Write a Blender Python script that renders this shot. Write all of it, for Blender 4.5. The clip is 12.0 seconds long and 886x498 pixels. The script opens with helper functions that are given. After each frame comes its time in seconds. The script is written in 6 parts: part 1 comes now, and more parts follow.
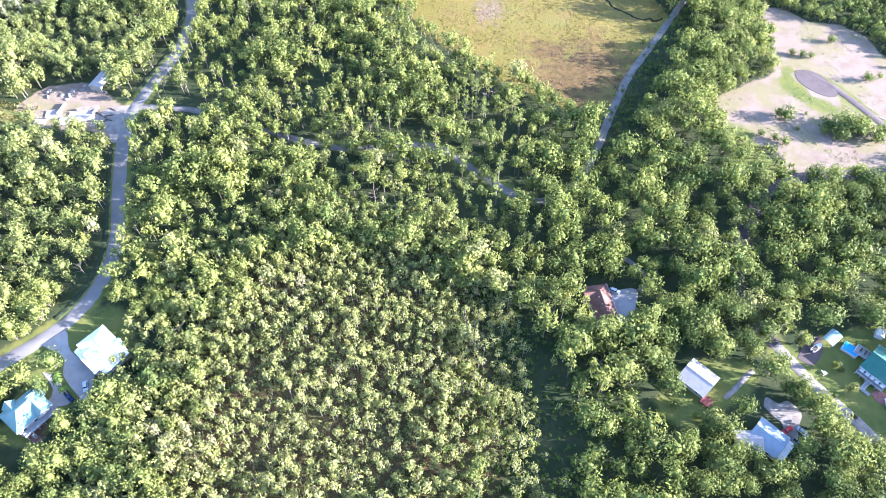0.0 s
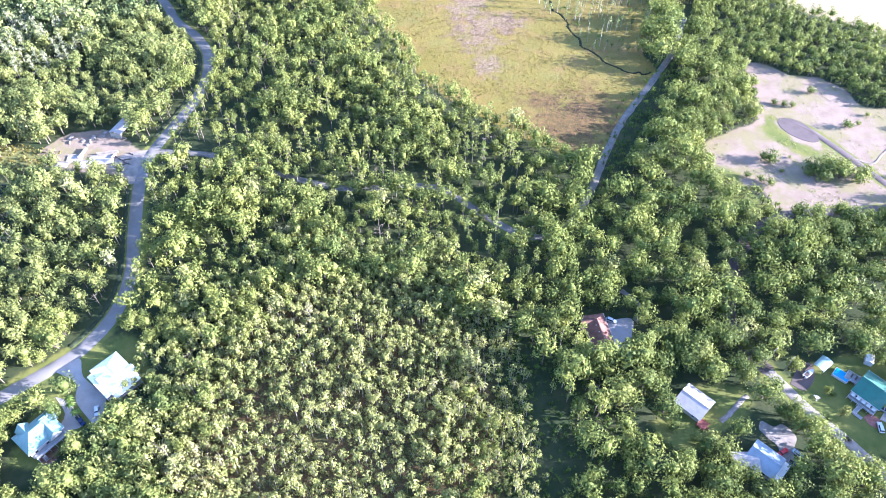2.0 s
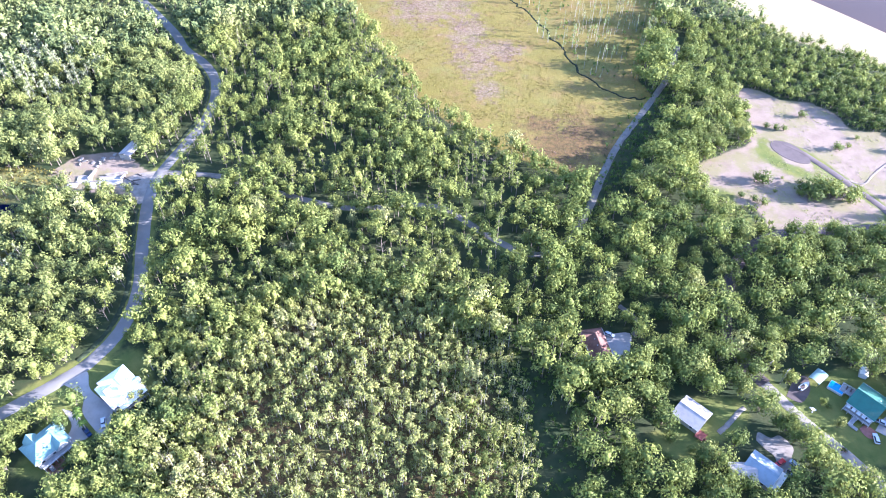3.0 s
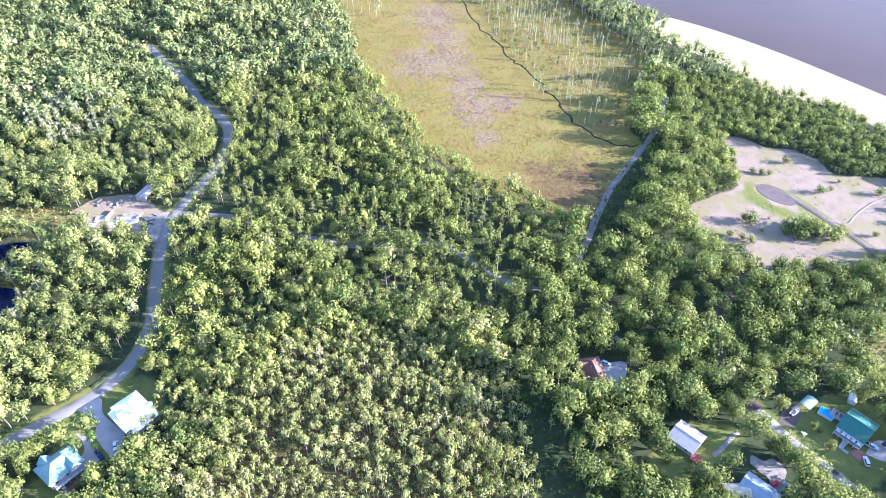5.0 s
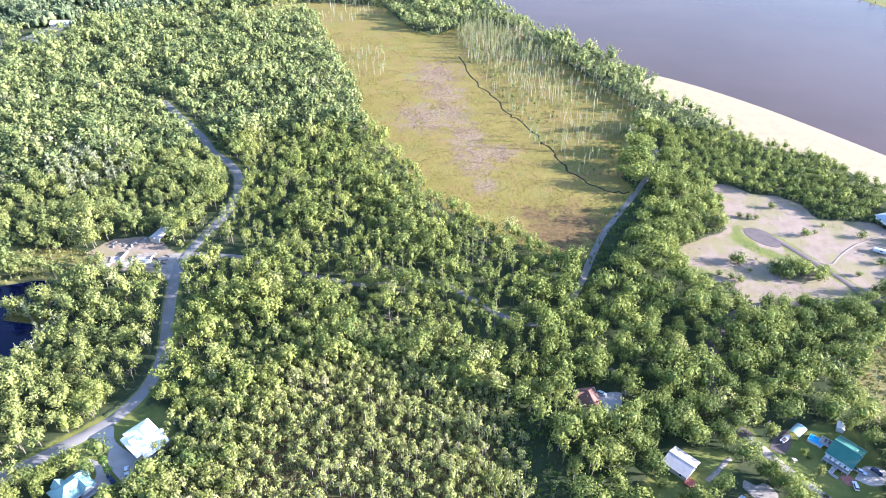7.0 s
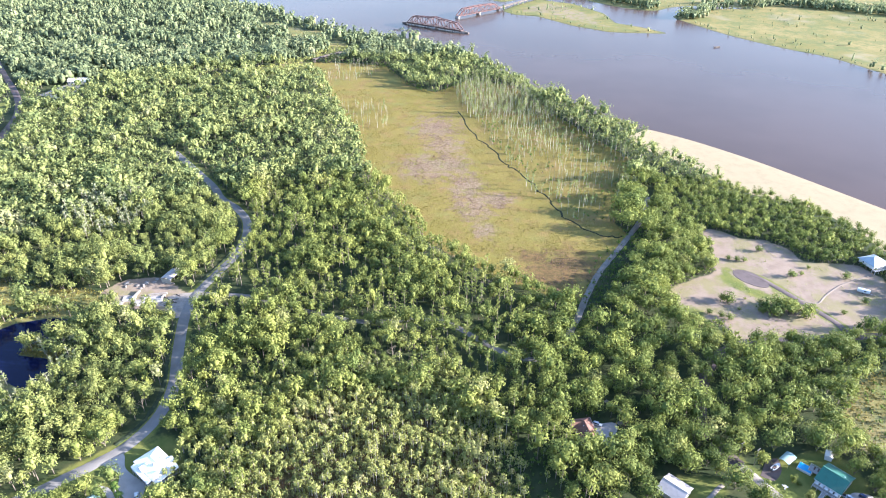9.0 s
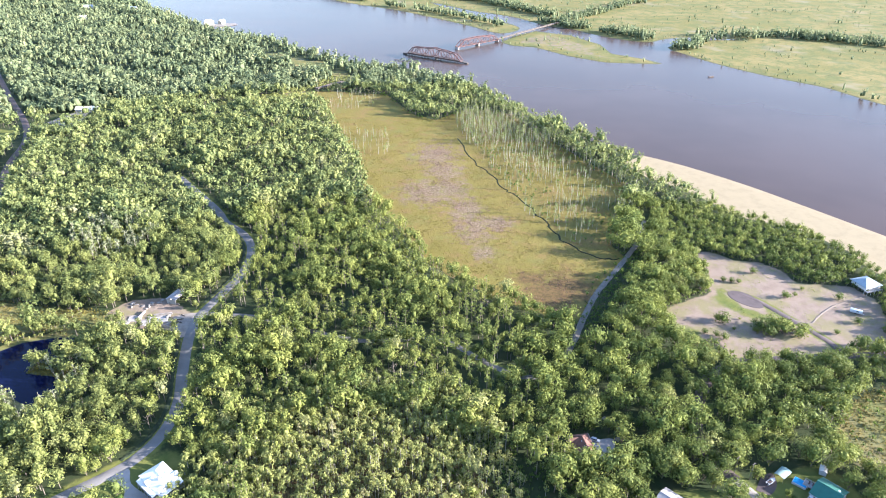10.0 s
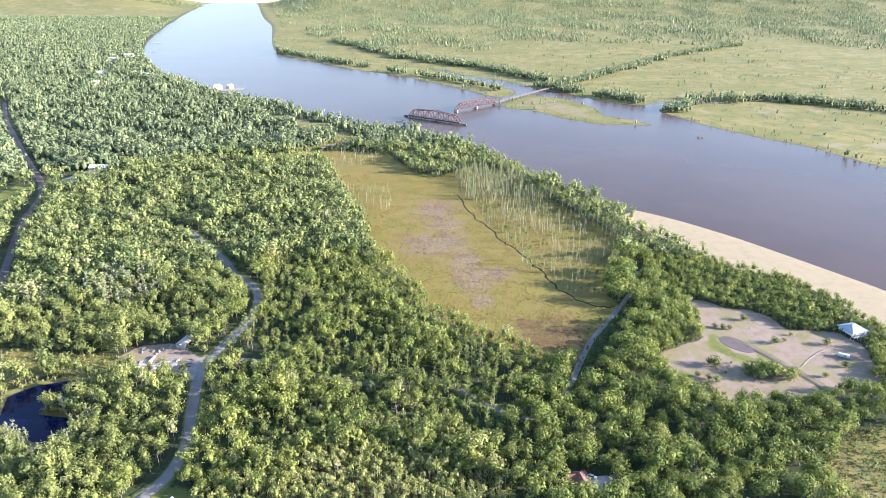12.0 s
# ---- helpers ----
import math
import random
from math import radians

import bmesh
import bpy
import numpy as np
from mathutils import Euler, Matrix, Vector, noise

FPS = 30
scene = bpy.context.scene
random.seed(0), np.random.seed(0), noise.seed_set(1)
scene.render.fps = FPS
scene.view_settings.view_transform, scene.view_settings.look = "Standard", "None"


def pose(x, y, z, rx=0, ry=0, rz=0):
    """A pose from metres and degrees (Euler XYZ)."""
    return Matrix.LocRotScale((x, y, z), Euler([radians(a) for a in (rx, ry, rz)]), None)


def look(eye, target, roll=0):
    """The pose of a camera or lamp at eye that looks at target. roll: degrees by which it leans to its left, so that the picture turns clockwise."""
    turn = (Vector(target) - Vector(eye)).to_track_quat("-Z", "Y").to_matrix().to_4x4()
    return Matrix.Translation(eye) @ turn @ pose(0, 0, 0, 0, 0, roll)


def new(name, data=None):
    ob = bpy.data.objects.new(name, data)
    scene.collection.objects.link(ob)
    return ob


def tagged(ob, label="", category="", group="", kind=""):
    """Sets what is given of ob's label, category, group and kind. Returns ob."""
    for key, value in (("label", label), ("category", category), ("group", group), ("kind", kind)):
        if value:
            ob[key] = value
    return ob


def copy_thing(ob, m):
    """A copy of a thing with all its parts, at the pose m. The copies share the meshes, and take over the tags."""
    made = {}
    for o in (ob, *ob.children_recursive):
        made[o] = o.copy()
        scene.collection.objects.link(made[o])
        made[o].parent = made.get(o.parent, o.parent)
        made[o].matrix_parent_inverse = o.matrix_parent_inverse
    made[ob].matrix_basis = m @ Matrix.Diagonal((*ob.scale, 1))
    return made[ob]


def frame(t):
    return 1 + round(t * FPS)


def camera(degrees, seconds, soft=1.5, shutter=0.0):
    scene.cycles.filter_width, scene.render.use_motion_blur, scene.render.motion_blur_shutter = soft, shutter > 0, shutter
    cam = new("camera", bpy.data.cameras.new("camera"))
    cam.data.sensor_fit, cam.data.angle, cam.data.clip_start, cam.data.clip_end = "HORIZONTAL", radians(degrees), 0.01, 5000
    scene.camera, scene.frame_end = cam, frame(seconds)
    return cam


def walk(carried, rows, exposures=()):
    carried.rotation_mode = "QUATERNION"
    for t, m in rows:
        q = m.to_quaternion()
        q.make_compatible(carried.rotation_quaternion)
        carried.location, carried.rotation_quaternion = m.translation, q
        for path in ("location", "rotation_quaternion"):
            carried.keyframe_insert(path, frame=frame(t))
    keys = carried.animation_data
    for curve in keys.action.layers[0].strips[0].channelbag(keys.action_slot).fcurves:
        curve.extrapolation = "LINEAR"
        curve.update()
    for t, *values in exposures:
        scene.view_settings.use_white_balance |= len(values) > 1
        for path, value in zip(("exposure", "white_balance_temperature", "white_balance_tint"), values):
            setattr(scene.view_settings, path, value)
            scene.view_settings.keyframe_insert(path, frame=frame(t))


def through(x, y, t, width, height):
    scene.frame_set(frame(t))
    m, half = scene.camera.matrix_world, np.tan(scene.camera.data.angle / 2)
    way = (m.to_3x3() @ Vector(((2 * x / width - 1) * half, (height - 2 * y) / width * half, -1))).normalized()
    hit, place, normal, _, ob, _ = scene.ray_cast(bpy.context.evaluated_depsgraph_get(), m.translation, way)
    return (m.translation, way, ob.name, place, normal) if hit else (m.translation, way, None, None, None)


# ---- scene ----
cam = camera(67.25, 12.0, soft=1.0)
# seconds, x, y, z, pitch, yaw, roll
PATH = [
    (0, 0.00, 0.00, 240.00, -54.150, 0.160, 0.330),
    (0.75, -0.26, -7.22, 240.09, -51.924, 0.183, 0.286),
    (1.5, -0.59, -14.46, 240.25, -49.828, 0.199, 0.257),
    (2.25, -0.97, -21.72, 240.48, -47.798, 0.209, 0.241),
    (3, -1.37, -29.01, 240.74, -45.803, 0.214, 0.236),
    (3.75, -1.76, -36.35, 241.02, -43.832, 0.214, 0.241),
    (4.5, -2.15, -43.69, 241.30, -41.882, 0.209, 0.253),
    (5.25, -2.53, -51.05, 241.58, -39.952, 0.201, 0.270),
    (6, -2.86, -58.48, 241.84, -38.038, 0.189, 0.291),
    (6.75, -3.16, -65.98, 242.08, -36.140, 0.174, 0.314),
    (7.5, -3.44, -73.57, 242.26, -34.256, 0.156, 0.338),
    (8.25, -3.70, -81.21, 242.42, -32.386, 0.137, 0.359),
    (9, -3.97, -88.88, 242.56, -30.530, 0.117, 0.378),
    (9.75, -4.26, -96.72, 242.64, -28.683, 0.096, 0.391),
    (10.5, -4.58, -104.67, 242.68, -26.822, 0.074, 0.397),
    (11.25, -4.99, -112.77, 242.69, -24.893, 0.053, 0.394),
    (12, -5.50, -121.01, 242.67, -22.782, 0.033, 0.381),
]
EXPOSURES = [(0, 3.45, 5350, 22), (3, 3.34, 5150, 26), (6, 3.20, 5300, 22), (9, 3.05, 5650, 17), (12, 2.79, 5700, 18)]
walk(cam, [(t, pose(x, y, z, 90 + pitch, 0, yaw) @ pose(0, 0, 0, 0, 0, roll)) for t, x, y, z, pitch, yaw, roll in PATH], EXPOSURES)

# ---- world and sun: low sun over the river, from +x ----
SUN_ELEVATION, SUN_FROM = radians(16.5), radians(-4)   # SUN_FROM: turn from +x towards +y
world = bpy.data.worlds.new("world")
scene.world = world
world.use_nodes = True
wn = world.node_tree.nodes
sky = wn.new("ShaderNodeTexSky")
sky.sky_type, sky.sun_disc = "NISHITA", False
sky.sun_elevation, sky.sun_rotation = SUN_ELEVATION, math.pi / 2 - SUN_FROM
sky.air_density, sky.dust_density, sky.ozone_density = 1.0, 0.8, 1.6
wn["Background"].inputs["Strength"].default_value = 0.103
world.node_tree.links.new(sky.outputs["Color"], wn["Background"].inputs["Color"])
sun_data = bpy.data.lights.new("sun", "SUN")
sun_data.energy, sun_data.angle, sun_data.color = 4.4, radians(0.6), (1.0, 0.92, 0.79)
sun = new("sun", sun_data)
sun.matrix_world = look((math.cos(SUN_FROM) * math.cos(SUN_ELEVATION) * 900, math.sin(SUN_FROM) * math.cos(SUN_ELEVATION) * 900, math.sin(SUN_ELEVATION) * 900), (0, 0, 0))

# ---- small node helpers ----
class Nodes:
    def __init__(self, name):
        self.mat = bpy.data.materials.new(name)
        self.mat.use_nodes = True
        self.tree = self.mat.node_tree
        self.bsdf = self.tree.nodes["Principled BSDF"]
        self.out = self.tree.nodes["Material Output"]

    def put(self, socket, value):
        if isinstance(value, bpy.types.NodeSocket):
            self.tree.links.new(value, socket)
        elif isinstance(value, (tuple, list)) and len(value) == 3 and socket.type == "RGBA":
            socket.default_value = (*value, 1)
        else:
            socket.default_value = value

    def node(self, kind, out=0, **ins):
        n = self.tree.nodes.new("ShaderNode" + kind)
        for key, value in ins.items():
            self.put(n.inputs[int(key[1:])] if key[0] == "_" and key[1:].isdigit() else n.inputs[key], value)
        return n.outputs[out]

    def position(self):
        return self.node("NewGeometry", 0)

    def noise(self, scale, detail=3.0, rough=0.6, vector=None, out=0):
        return self.node("TexNoise", out, Vector=vector or self.position(), Scale=scale, Detail=detail, Roughness=rough)

    def math(self, op, a, b=0.5, c=0.5, clamp=False):
        n = self.tree.nodes.new("ShaderNodeMath")
        n.operation, n.use_clamp = op, clamp
        for socket, value in zip(n.inputs, (a, b, c)):
            self.put(socket, value)
        return n.outputs[0]

    def mix(self, fac, a, b, blend="MIX"):
        n = self.tree.nodes.new("ShaderNodeMix")
        n.data_type, n.blend_type = "RGBA", blend
        for socket, value in ((n.inputs[0], fac), (n.inputs[6], a), (n.inputs[7], b)):
            self.put(socket, value)
        return n.outputs[2]

    def step(self, value, low, high):
        n = self.tree.nodes.new("ShaderNodeMapRange")
        n.interpolation_type = "SMOOTHSTEP"
        self.put(n.inputs[0], value)
        n.inputs[1].default_value, n.inputs[2].default_value = low, high
        return n.outputs[0]

    def attr(self, name):
        n = self.tree.nodes.new("ShaderNodeAttribute")
        n.attribute_name = name
        return n.outputs[2]

    def finish(self, color, rough=0.8, bump=None, strength=0.3, distance=0.2, metal=0.0, spec=0.3):
        self.put(self.bsdf.inputs["Base Color"], color)
        self.put(self.bsdf.inputs["Roughness"], rough)
        self.put(self.bsdf.inputs["Metallic"], metal)
        self.put(self.bsdf.inputs["Specular IOR Level"], spec)
        if bump is not None:
            self.put(self.bsdf.inputs["Normal"], self.node("Bump", 0, Height=bump, Strength=strength, Distance=distance))
        return self.mat


def foliage(name, dark, light, odd, through=0.32):
    """Leaves: each tree has its own tone, each leaf cluster varies about it."""
    n = Nodes(name)
    tone = n.math("ADD", n.attr("tone"), n.math("MULTIPLY", n.math("LESS_THAN", n.attr("tone"), 0.0005), n.node("ObjectInfo", 5)))
    leaf = n.node("NewGeometry", 8)
    base = n.mix(tone, dark, light)
    base = n.mix(n.step(tone, 0.88, 1.0), base, odd)
    base = n.mix(n.math("MULTIPLY", n.step(n.noise(0.011, 3.0, 0.6), 0.4, 0.66), 0.55), base, n.mix(0.3, base, light))
    base = n.mix(n.math("MULTIPLY", leaf, 0.15), base, n.mix(0.6, base, light))
    value = n.math("ADD", n.math("MULTIPLY", leaf, 0.14), 0.93)
    patch = n.math("ADD", n.math("MULTIPLY", n.noise(0.035, 2.0), 0.5), 0.75)
    base = n.mix(1.0, base, n.node("CombineColor", 0, Red=value, Green=value, Blue=value), "MULTIPLY")
    base = n.mix(1.0, base, n.node("CombineColor", 0, Red=patch, Green=patch, Blue=patch), "MULTIPLY")
    # darker noise spots paint the small shadows between leaves into the colour
    gap_shade = n.math("ADD", n.math("MULTIPLY", n.step(n.noise(2.4, 2.0, 0.65), 0.32, 0.66), 0.22), 0.86)
    base = n.mix(1.0, base, n.node("CombineColor", 0, Red=gap_shade, Green=gap_shade, Blue=gap_shade), "MULTIPLY")
    n.finish(base, 0.6, n.math("ADD", n.noise(1.1, 2.0, 0.6), n.math("MULTIPLY", n.noise(3.2, 2.0), 0.45)), 0.45, 0.6, spec=0.08)
    glow = n.node("BsdfTranslucent", 0, Color=n.mix(0.25, base, light))
    mixed = n.node("MixShader", 0, _0=through, _1=n.bsdf.outputs[0], _2=glow)
    n.put(n.out.inputs[0], mixed)
    return n.mat


def plain(name, color, rough=0.6, vary=0.25, scale=0.6, metal=0.0, bump=0.15, stain=None):
    """A surface with fine speckle and broader weathering."""
    n = Nodes(name)
    broad = n.noise(scale, 4.0)
    fine = n.noise(scale * 14, 3.0)
    dark = tuple(c * (1 - vary) for c in color)
    col = n.mix(n.step(broad, 0.35, 0.7), color, stain or dark)
    col = n.mix(n.math("MULTIPLY", fine, vary), col, tuple(c * 0.6 for c in color))
    return n.finish(col, n.math("ADD", n.math("MULTIPLY", broad, 0.2), rough - 0.1), fine, bump, 0.05, metal)


# ---- materials ----
leaf_broad = foliage("leaf_broad", (0.090, 0.120, 0.034), (0.212, 0.226, 0.056), (0.220, 0.222, 0.085))
leaf_dark = foliage("leaf_dark", (0.058, 0.086, 0.023), (0.188, 0.208, 0.048), (0.198, 0.200, 0.066), 0.27)
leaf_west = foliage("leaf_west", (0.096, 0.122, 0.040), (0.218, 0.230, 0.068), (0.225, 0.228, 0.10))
leaf_swamp = foliage("leaf_swamp", (0.165, 0.182, 0.056), (0.295, 0.296, 0.092), (0.28, 0.25, 0.12))
leaf_snag = foliage("leaf_snag", (0.080, 0.125, 0.038), (0.200, 0.235, 0.070), (0.26, 0.26, 0.13))
leaf_pale = foliage("leaf_pale", (0.150, 0.164, 0.088), (0.240, 0.250, 0.132), (0.26, 0.26, 0.16))
# next two: extra blue in the leaf colour stands in for distance haze
leaf_mid_haze = foliage("leaf_mid_haze", (0.090, 0.120, 0.046), (0.218, 0.234, 0.078), (0.20, 0.20, 0.10))
leaf_far_haze = foliage("leaf_far_haze", (0.074, 0.102, 0.054), (0.192, 0.214, 0.100), (0.24, 0.24, 0.12))
leaf_shrub = foliage("leaf_shrub", (0.030, 0.065, 0.015), (0.120, 0.165, 0.030), (0.15, 0.16, 0.05))
reed = foliage("reed", (0.105, 0.088, 0.016), (0.185, 0.150, 0.034), (0.20, 0.125, 0.05))
reed_brown = foliage("reed_brown", (0.110, 0.066, 0.052), (0.185, 0.118, 0.100), (0.20, 0.13, 0.105))
bark = plain("bark", (0.16, 0.13, 0.10), 0.85, 0.4, 1.2)
bark_pine = plain("bark_pine", (0.20, 0.165, 0.125), 0.85, 0.35, 1.4)
bark_pale = plain("bark_pale", (0.30, 0.27, 0.22), 0.8, 0.3, 1.5)
asphalt = plain("asphalt", (0.168, 0.154, 0.140), 0.8, 0.2, 0.12, bump=0.3)
asphalt_dark = plain("asphalt_dark", (0.082, 0.060, 0.055), 0.8, 0.25, 0.15, bump=0.3)
lane_gravel = plain("lane_gravel", (0.160, 0.142, 0.120), 0.9, 0.3, 0.25, bump=0.5)
concrete = plain("concrete", (0.30, 0.27, 0.245), 0.75, 0.2, 0.2, bump=0.2)
ditch_green = plain("ditch_green", (0.030, 0.042, 0.018), 0.9, 0.4, 0.5, bump=0.6)
gravel_pale = plain("gravel_pale", (0.22, 0.19, 0.16), 0.9, 0.35, 0.3, bump=0.5)


def ground_material():
    n = Nodes("ground_cover")
    coarse, mid, fine = n.noise(0.012, 4.0), n.noise(0.11, 5.0, 0.65), n.noise(1.3, 4.0, 0.7)
    tiny = n.noise(4.5, 2.0)

    def edge(name, wobble=0.55, soft=0.12):
        w = n.math("ADD", n.attr(name), n.math("MULTIPLY", n.math("SUBTRACT", mid, 0.5), wobble))
        return n.step(w, 0.5 - soft, 0.5 + soft)

    floor_ = n.mix(n.step(mid, 0.35, 0.65), (0.022, 0.032, 0.014), (0.045, 0.046, 0.022))
    floor_ = n.mix(n.math("MULTIPLY", fine, 0.6), floor_, (0.030, 0.045, 0.014))
    swamp = n.mix(n.step(mid, 0.38, 0.62), (0.140, 0.082, 0.040), (0.085, 0.078, 0.028))
    swamp = n.mix(n.step(fine, 0.4, 0.65), swamp, (0.040, 0.036, 0.016))
    marsh = n.mix(n.step(coarse, 0.3, 0.7), (0.130, 0.110, 0.024), (0.160, 0.122, 0.032))
    marsh = n.mix(n.step(mid, 0.42, 0.72), marsh, (0.126, 0.096, 0.026))
    marsh = n.mix(n.math("MULTIPLY", n.step(n.noise(0.05, 5.0, 0.7), 0.48, 0.66), 0.75), marsh, (0.168, 0.108, 0.042))
    marsh = n.mix(n.math("MULTIPLY", n.step(n.noise(0.033, 4.0, 0.65), 0.5, 0.7), 0.8), marsh, (0.128, 0.122, 0.034))
    heath = n.mix(n.step(n.noise(0.4, 4.0, 0.7), 0.4, 0.6), (0.210, 0.140, 0.128), (0.120, 0.074, 0.062))
    marsh = n.mix(n.math("MULTIPLY", edge("heath", 2.4, 0.3), 0.6), marsh, heath)
    marsh = n.mix(n.math("MULTIPLY", edge("bog", 1.4, 0.3), 0.85), marsh, n.mix(n.step(n.noise(0.3, 4.0, 0.7), 0.4, 0.6), (0.115, 0.062, 0.030), (0.050, 0.032, 0.018)))
    reeds = n.noise(0.55, 4.0, 0.75, n.node("Mapping", 0, Vector=n.position(), Scale=(1, 2.2, 1)))
    marsh = n.mix(n.math("MULTIPLY", n.step(reeds, 0.46, 0.62), 0.55), marsh, (0.098, 0.074, 0.018))
    marsh = n.mix(n.math("MULTIPLY", n.step(fine, 0.52, 0.8), 0.4), marsh, (0.15, 0.125, 0.046))
    far = n.mix(n.step(n.noise(0.006, 5.0, 0.65), 0.35, 0.65), (0.128, 0.112, 0.034), (0.186, 0.146, 0.056))
    far = n.mix(n.step(n.noise(0.03, 5.0, 0.75), 0.43, 0.60), far, (0.098, 0.104, 0.034))
    far = n.mix(n.math("MULTIPLY", n.step(n.noise(0.16, 4.0, 0.7), 0.52, 0.66), 0.55), far, (0.078, 0.086, 0.028))
    far = n.mix(n.step(n.noise(0.011, 3.0), 0.55, 0.75), far, (0.175, 0.150, 0.085))
    lawn = n.mix(n.step(mid, 0.35, 0.7), (0.068, 0.090, 0.020), (0.125, 0.122, 0.032))
    lawn = n.mix(n.math("MULTIPLY", fine, 0.4), lawn, (0.14, 0.13, 0.04))
    sand = n.mix(n.step(mid, 0.4, 0.7), (0.196, 0.148, 0.112), (0.155, 0.114, 0.086))
    sand = n.mix(n.math("MULTIPLY", n.step(n.noise(0.045, 6.0, 0.72), 0.45, 0.6), 0.65), sand, (0.142, 0.130, 0.048))
    sand = n.mix(n.math("MULTIPLY", n.step(n.noise(0.5, 4.0, 0.7), 0.52, 0.64), 0.6), sand, (0.155, 0.125, 0.085))
    sand = n.mix(n.math("MULTIPLY", n.step(fine, 0.5, 0.8), 0.5), sand, (0.175, 0.140, 0.104))
    beach = n.mix(n.step(mid, 0.4, 0.8), (0.236, 0.190, 0.116), (0.196, 0.155, 0.094))
    col = n.mix(edge("swamp"), floor_, swamp)
    col = n.mix(edge("farmarsh", 0.5), col, far)
    col = n.mix(edge("marsh"), col, marsh)
    col = n.mix(edge("sand", 0.9), col, sand)
    col = n.mix(edge("lawn", 1.2, 0.2), col, lawn)
    col = n.mix(edge("beach", 0.3), col, beach)
    wet = n.step(n.node("SeparateXYZ", 2, Vector=n.position()), -0.22, -0.42)
    col = n.mix(wet, col, n.mix(n.step(n.attr("beach"), 0.02, 0.2), (0.070, 0.072, 0.034), (0.20, 0.15, 0.10)))
    return n.finish(col, 0.9, n.math("ADD", n.math("ADD", fine, n.math("MULTIPLY", tiny, 0.5)), n.math("MULTIPLY", reeds, n.math("MULTIPLY", n.attr("marsh"), 5.0))), 0.35, 0.3, spec=0.1)


def water_material(name, deep, rough, ripple, spec=0.33):
    n = Nodes(name)
    murk = n.noise(0.006, 3.0)
    streak = n.noise(0.004, 3.0, 0.5, n.node("Mapping", 0, Vector=n.position(), Rotation=(0, 0, 0.9), Scale=(1, 6, 1)))
    col = n.mix(n.step(murk, 0.3, 0.7), deep, tuple(c * 0.82 for c in deep))
    waves = n.math("ADD", n.noise(0.55, 3.0), n.math("MULTIPLY", n.noise(0.12, 2.0), 1.5))
    n.bsdf.inputs["IOR"].default_value = 1.33
    return n.finish(col, n.math("ADD", n.math("MULTIPLY", n.step(streak, 0.3, 0.75), 0.015), rough), waves, ripple, 0.12, spec=spec)


ground_cover = ground_material()
river_water = water_material("river_water", (0.062, 0.042, 0.034), 0.23, 0.010, 0.08)
pond_water = water_material("pond_water", (0.003, 0.005, 0.022), 0.05, 0.02, 0.12)
creek_water = water_material("creek_water", (0.016, 0.020, 0.010), 0.6, 0.02, 0.08)

# ---- plan: outlines in metres ----
NEAR_BANK = [(-1856, 5444), (-1359, 3403), (-1111, 2511), (-983, 2127), (-885, 1905), (-699, 1567), (-561, 1408), (-437, 1255), (-348, 1212), (-232, 1070), (-144, 1002), (-85, 980),
             (-28, 927), (31, 852), (82, 767), (124, 686), (160, 618), (190, 575), (206, 571), (242, 540), (283, 492), (316, 444), (344, 401), (361, 374), (420, 270), (480, 150), (600, -100), (700, -420)]
FAR_BANK = [(1200, -420), (1000, 100), (760, 450), (640, 640), (589, 748), (566, 800), (542, 864), (497, 917), (447, 997), (409, 1090), (399, 1142), (440, 1180), (484, 1214), (576, 1218),
            (480, 1240), (421, 1225), (373, 1190), (307, 1240), (253, 1324), (209, 1360), (145, 1475), (55, 1560), (-46, 1700), (40, 1520), (110, 1420), (150, 1330), (104, 1268), (48, 1349),
            (-40, 1464), (-127, 1567), (-219, 1642), (-365, 1804), (-497, 1970), (-593, 2241), (-801, 3090), (-984, 3659), (-1494, 5503)]
SPIT = [(98, 1181), (117, 1148), (158, 1133), (209, 1058), (259, 1015), (300, 1010), (355, 1006), (325, 1050), (285, 1085), (281, 1165), (241, 1254), (177, 1298), (130, 1240)]
POND = [(-262, 193), (-272, 220), (-261, 231), (-242, 237), (-229, 236), (-229, 221), (-241, 212), (-244, 202), (-224, 199), (-217, 186), (-222, 173), (-234, 178), (-247, 188)]
MARSH = [(-190, 824), (-132, 651), (-92, 542), (-77, 463), (-52, 411), (-30, 367), (-16, 333), (6, 309), (25, 291), (40, 279), (59, 268), (75, 251), (93, 272), (109, 308), (134, 340),
         (127, 365), (158, 440), (174, 483), (155, 521), (120, 603), (79, 719), (28, 744), (-16, 690), (-46, 715), (-82, 801), (-124, 816)]
SNAGS = [(10, 700), (28, 600), (41, 511), (57, 466), (79, 408), (94, 365), (127, 365), (158, 440), (174, 483), (155, 521), (120, 603), (79, 719), (28, 744)]
SAND = [(143, 274), (161, 284), (180, 294), (187, 320), (187, 338), (193, 357), (204, 353), (215, 342), (230, 340), (243, 328), (247, 309), (283, 304), (291, 288), (285, 262), (277, 240), (232, 228), (221, 222), (168, 221), (166, 238), (154, 237), (140, 259)]
SITE = [(-226, 263), (-215, 279), (-194, 283), (-183, 276), (-168, 264), (-161, 266), (-160, 247), (-166, 237), (-174, 245), (-210, 248)]
MEADOW = [(192, 146), (200, 162), (214, 178), (232, 190), (262, 196), (276, 168), (246, 144), (217, 132), (198, 134)]
STRIP = [(-330, 250), (-318, 276), (-292, 274), (-269, 270), (-241, 266), (-216, 262), (-222, 246), (-240, 243), (-262, 244), (-276, 232), (-300, 226)]
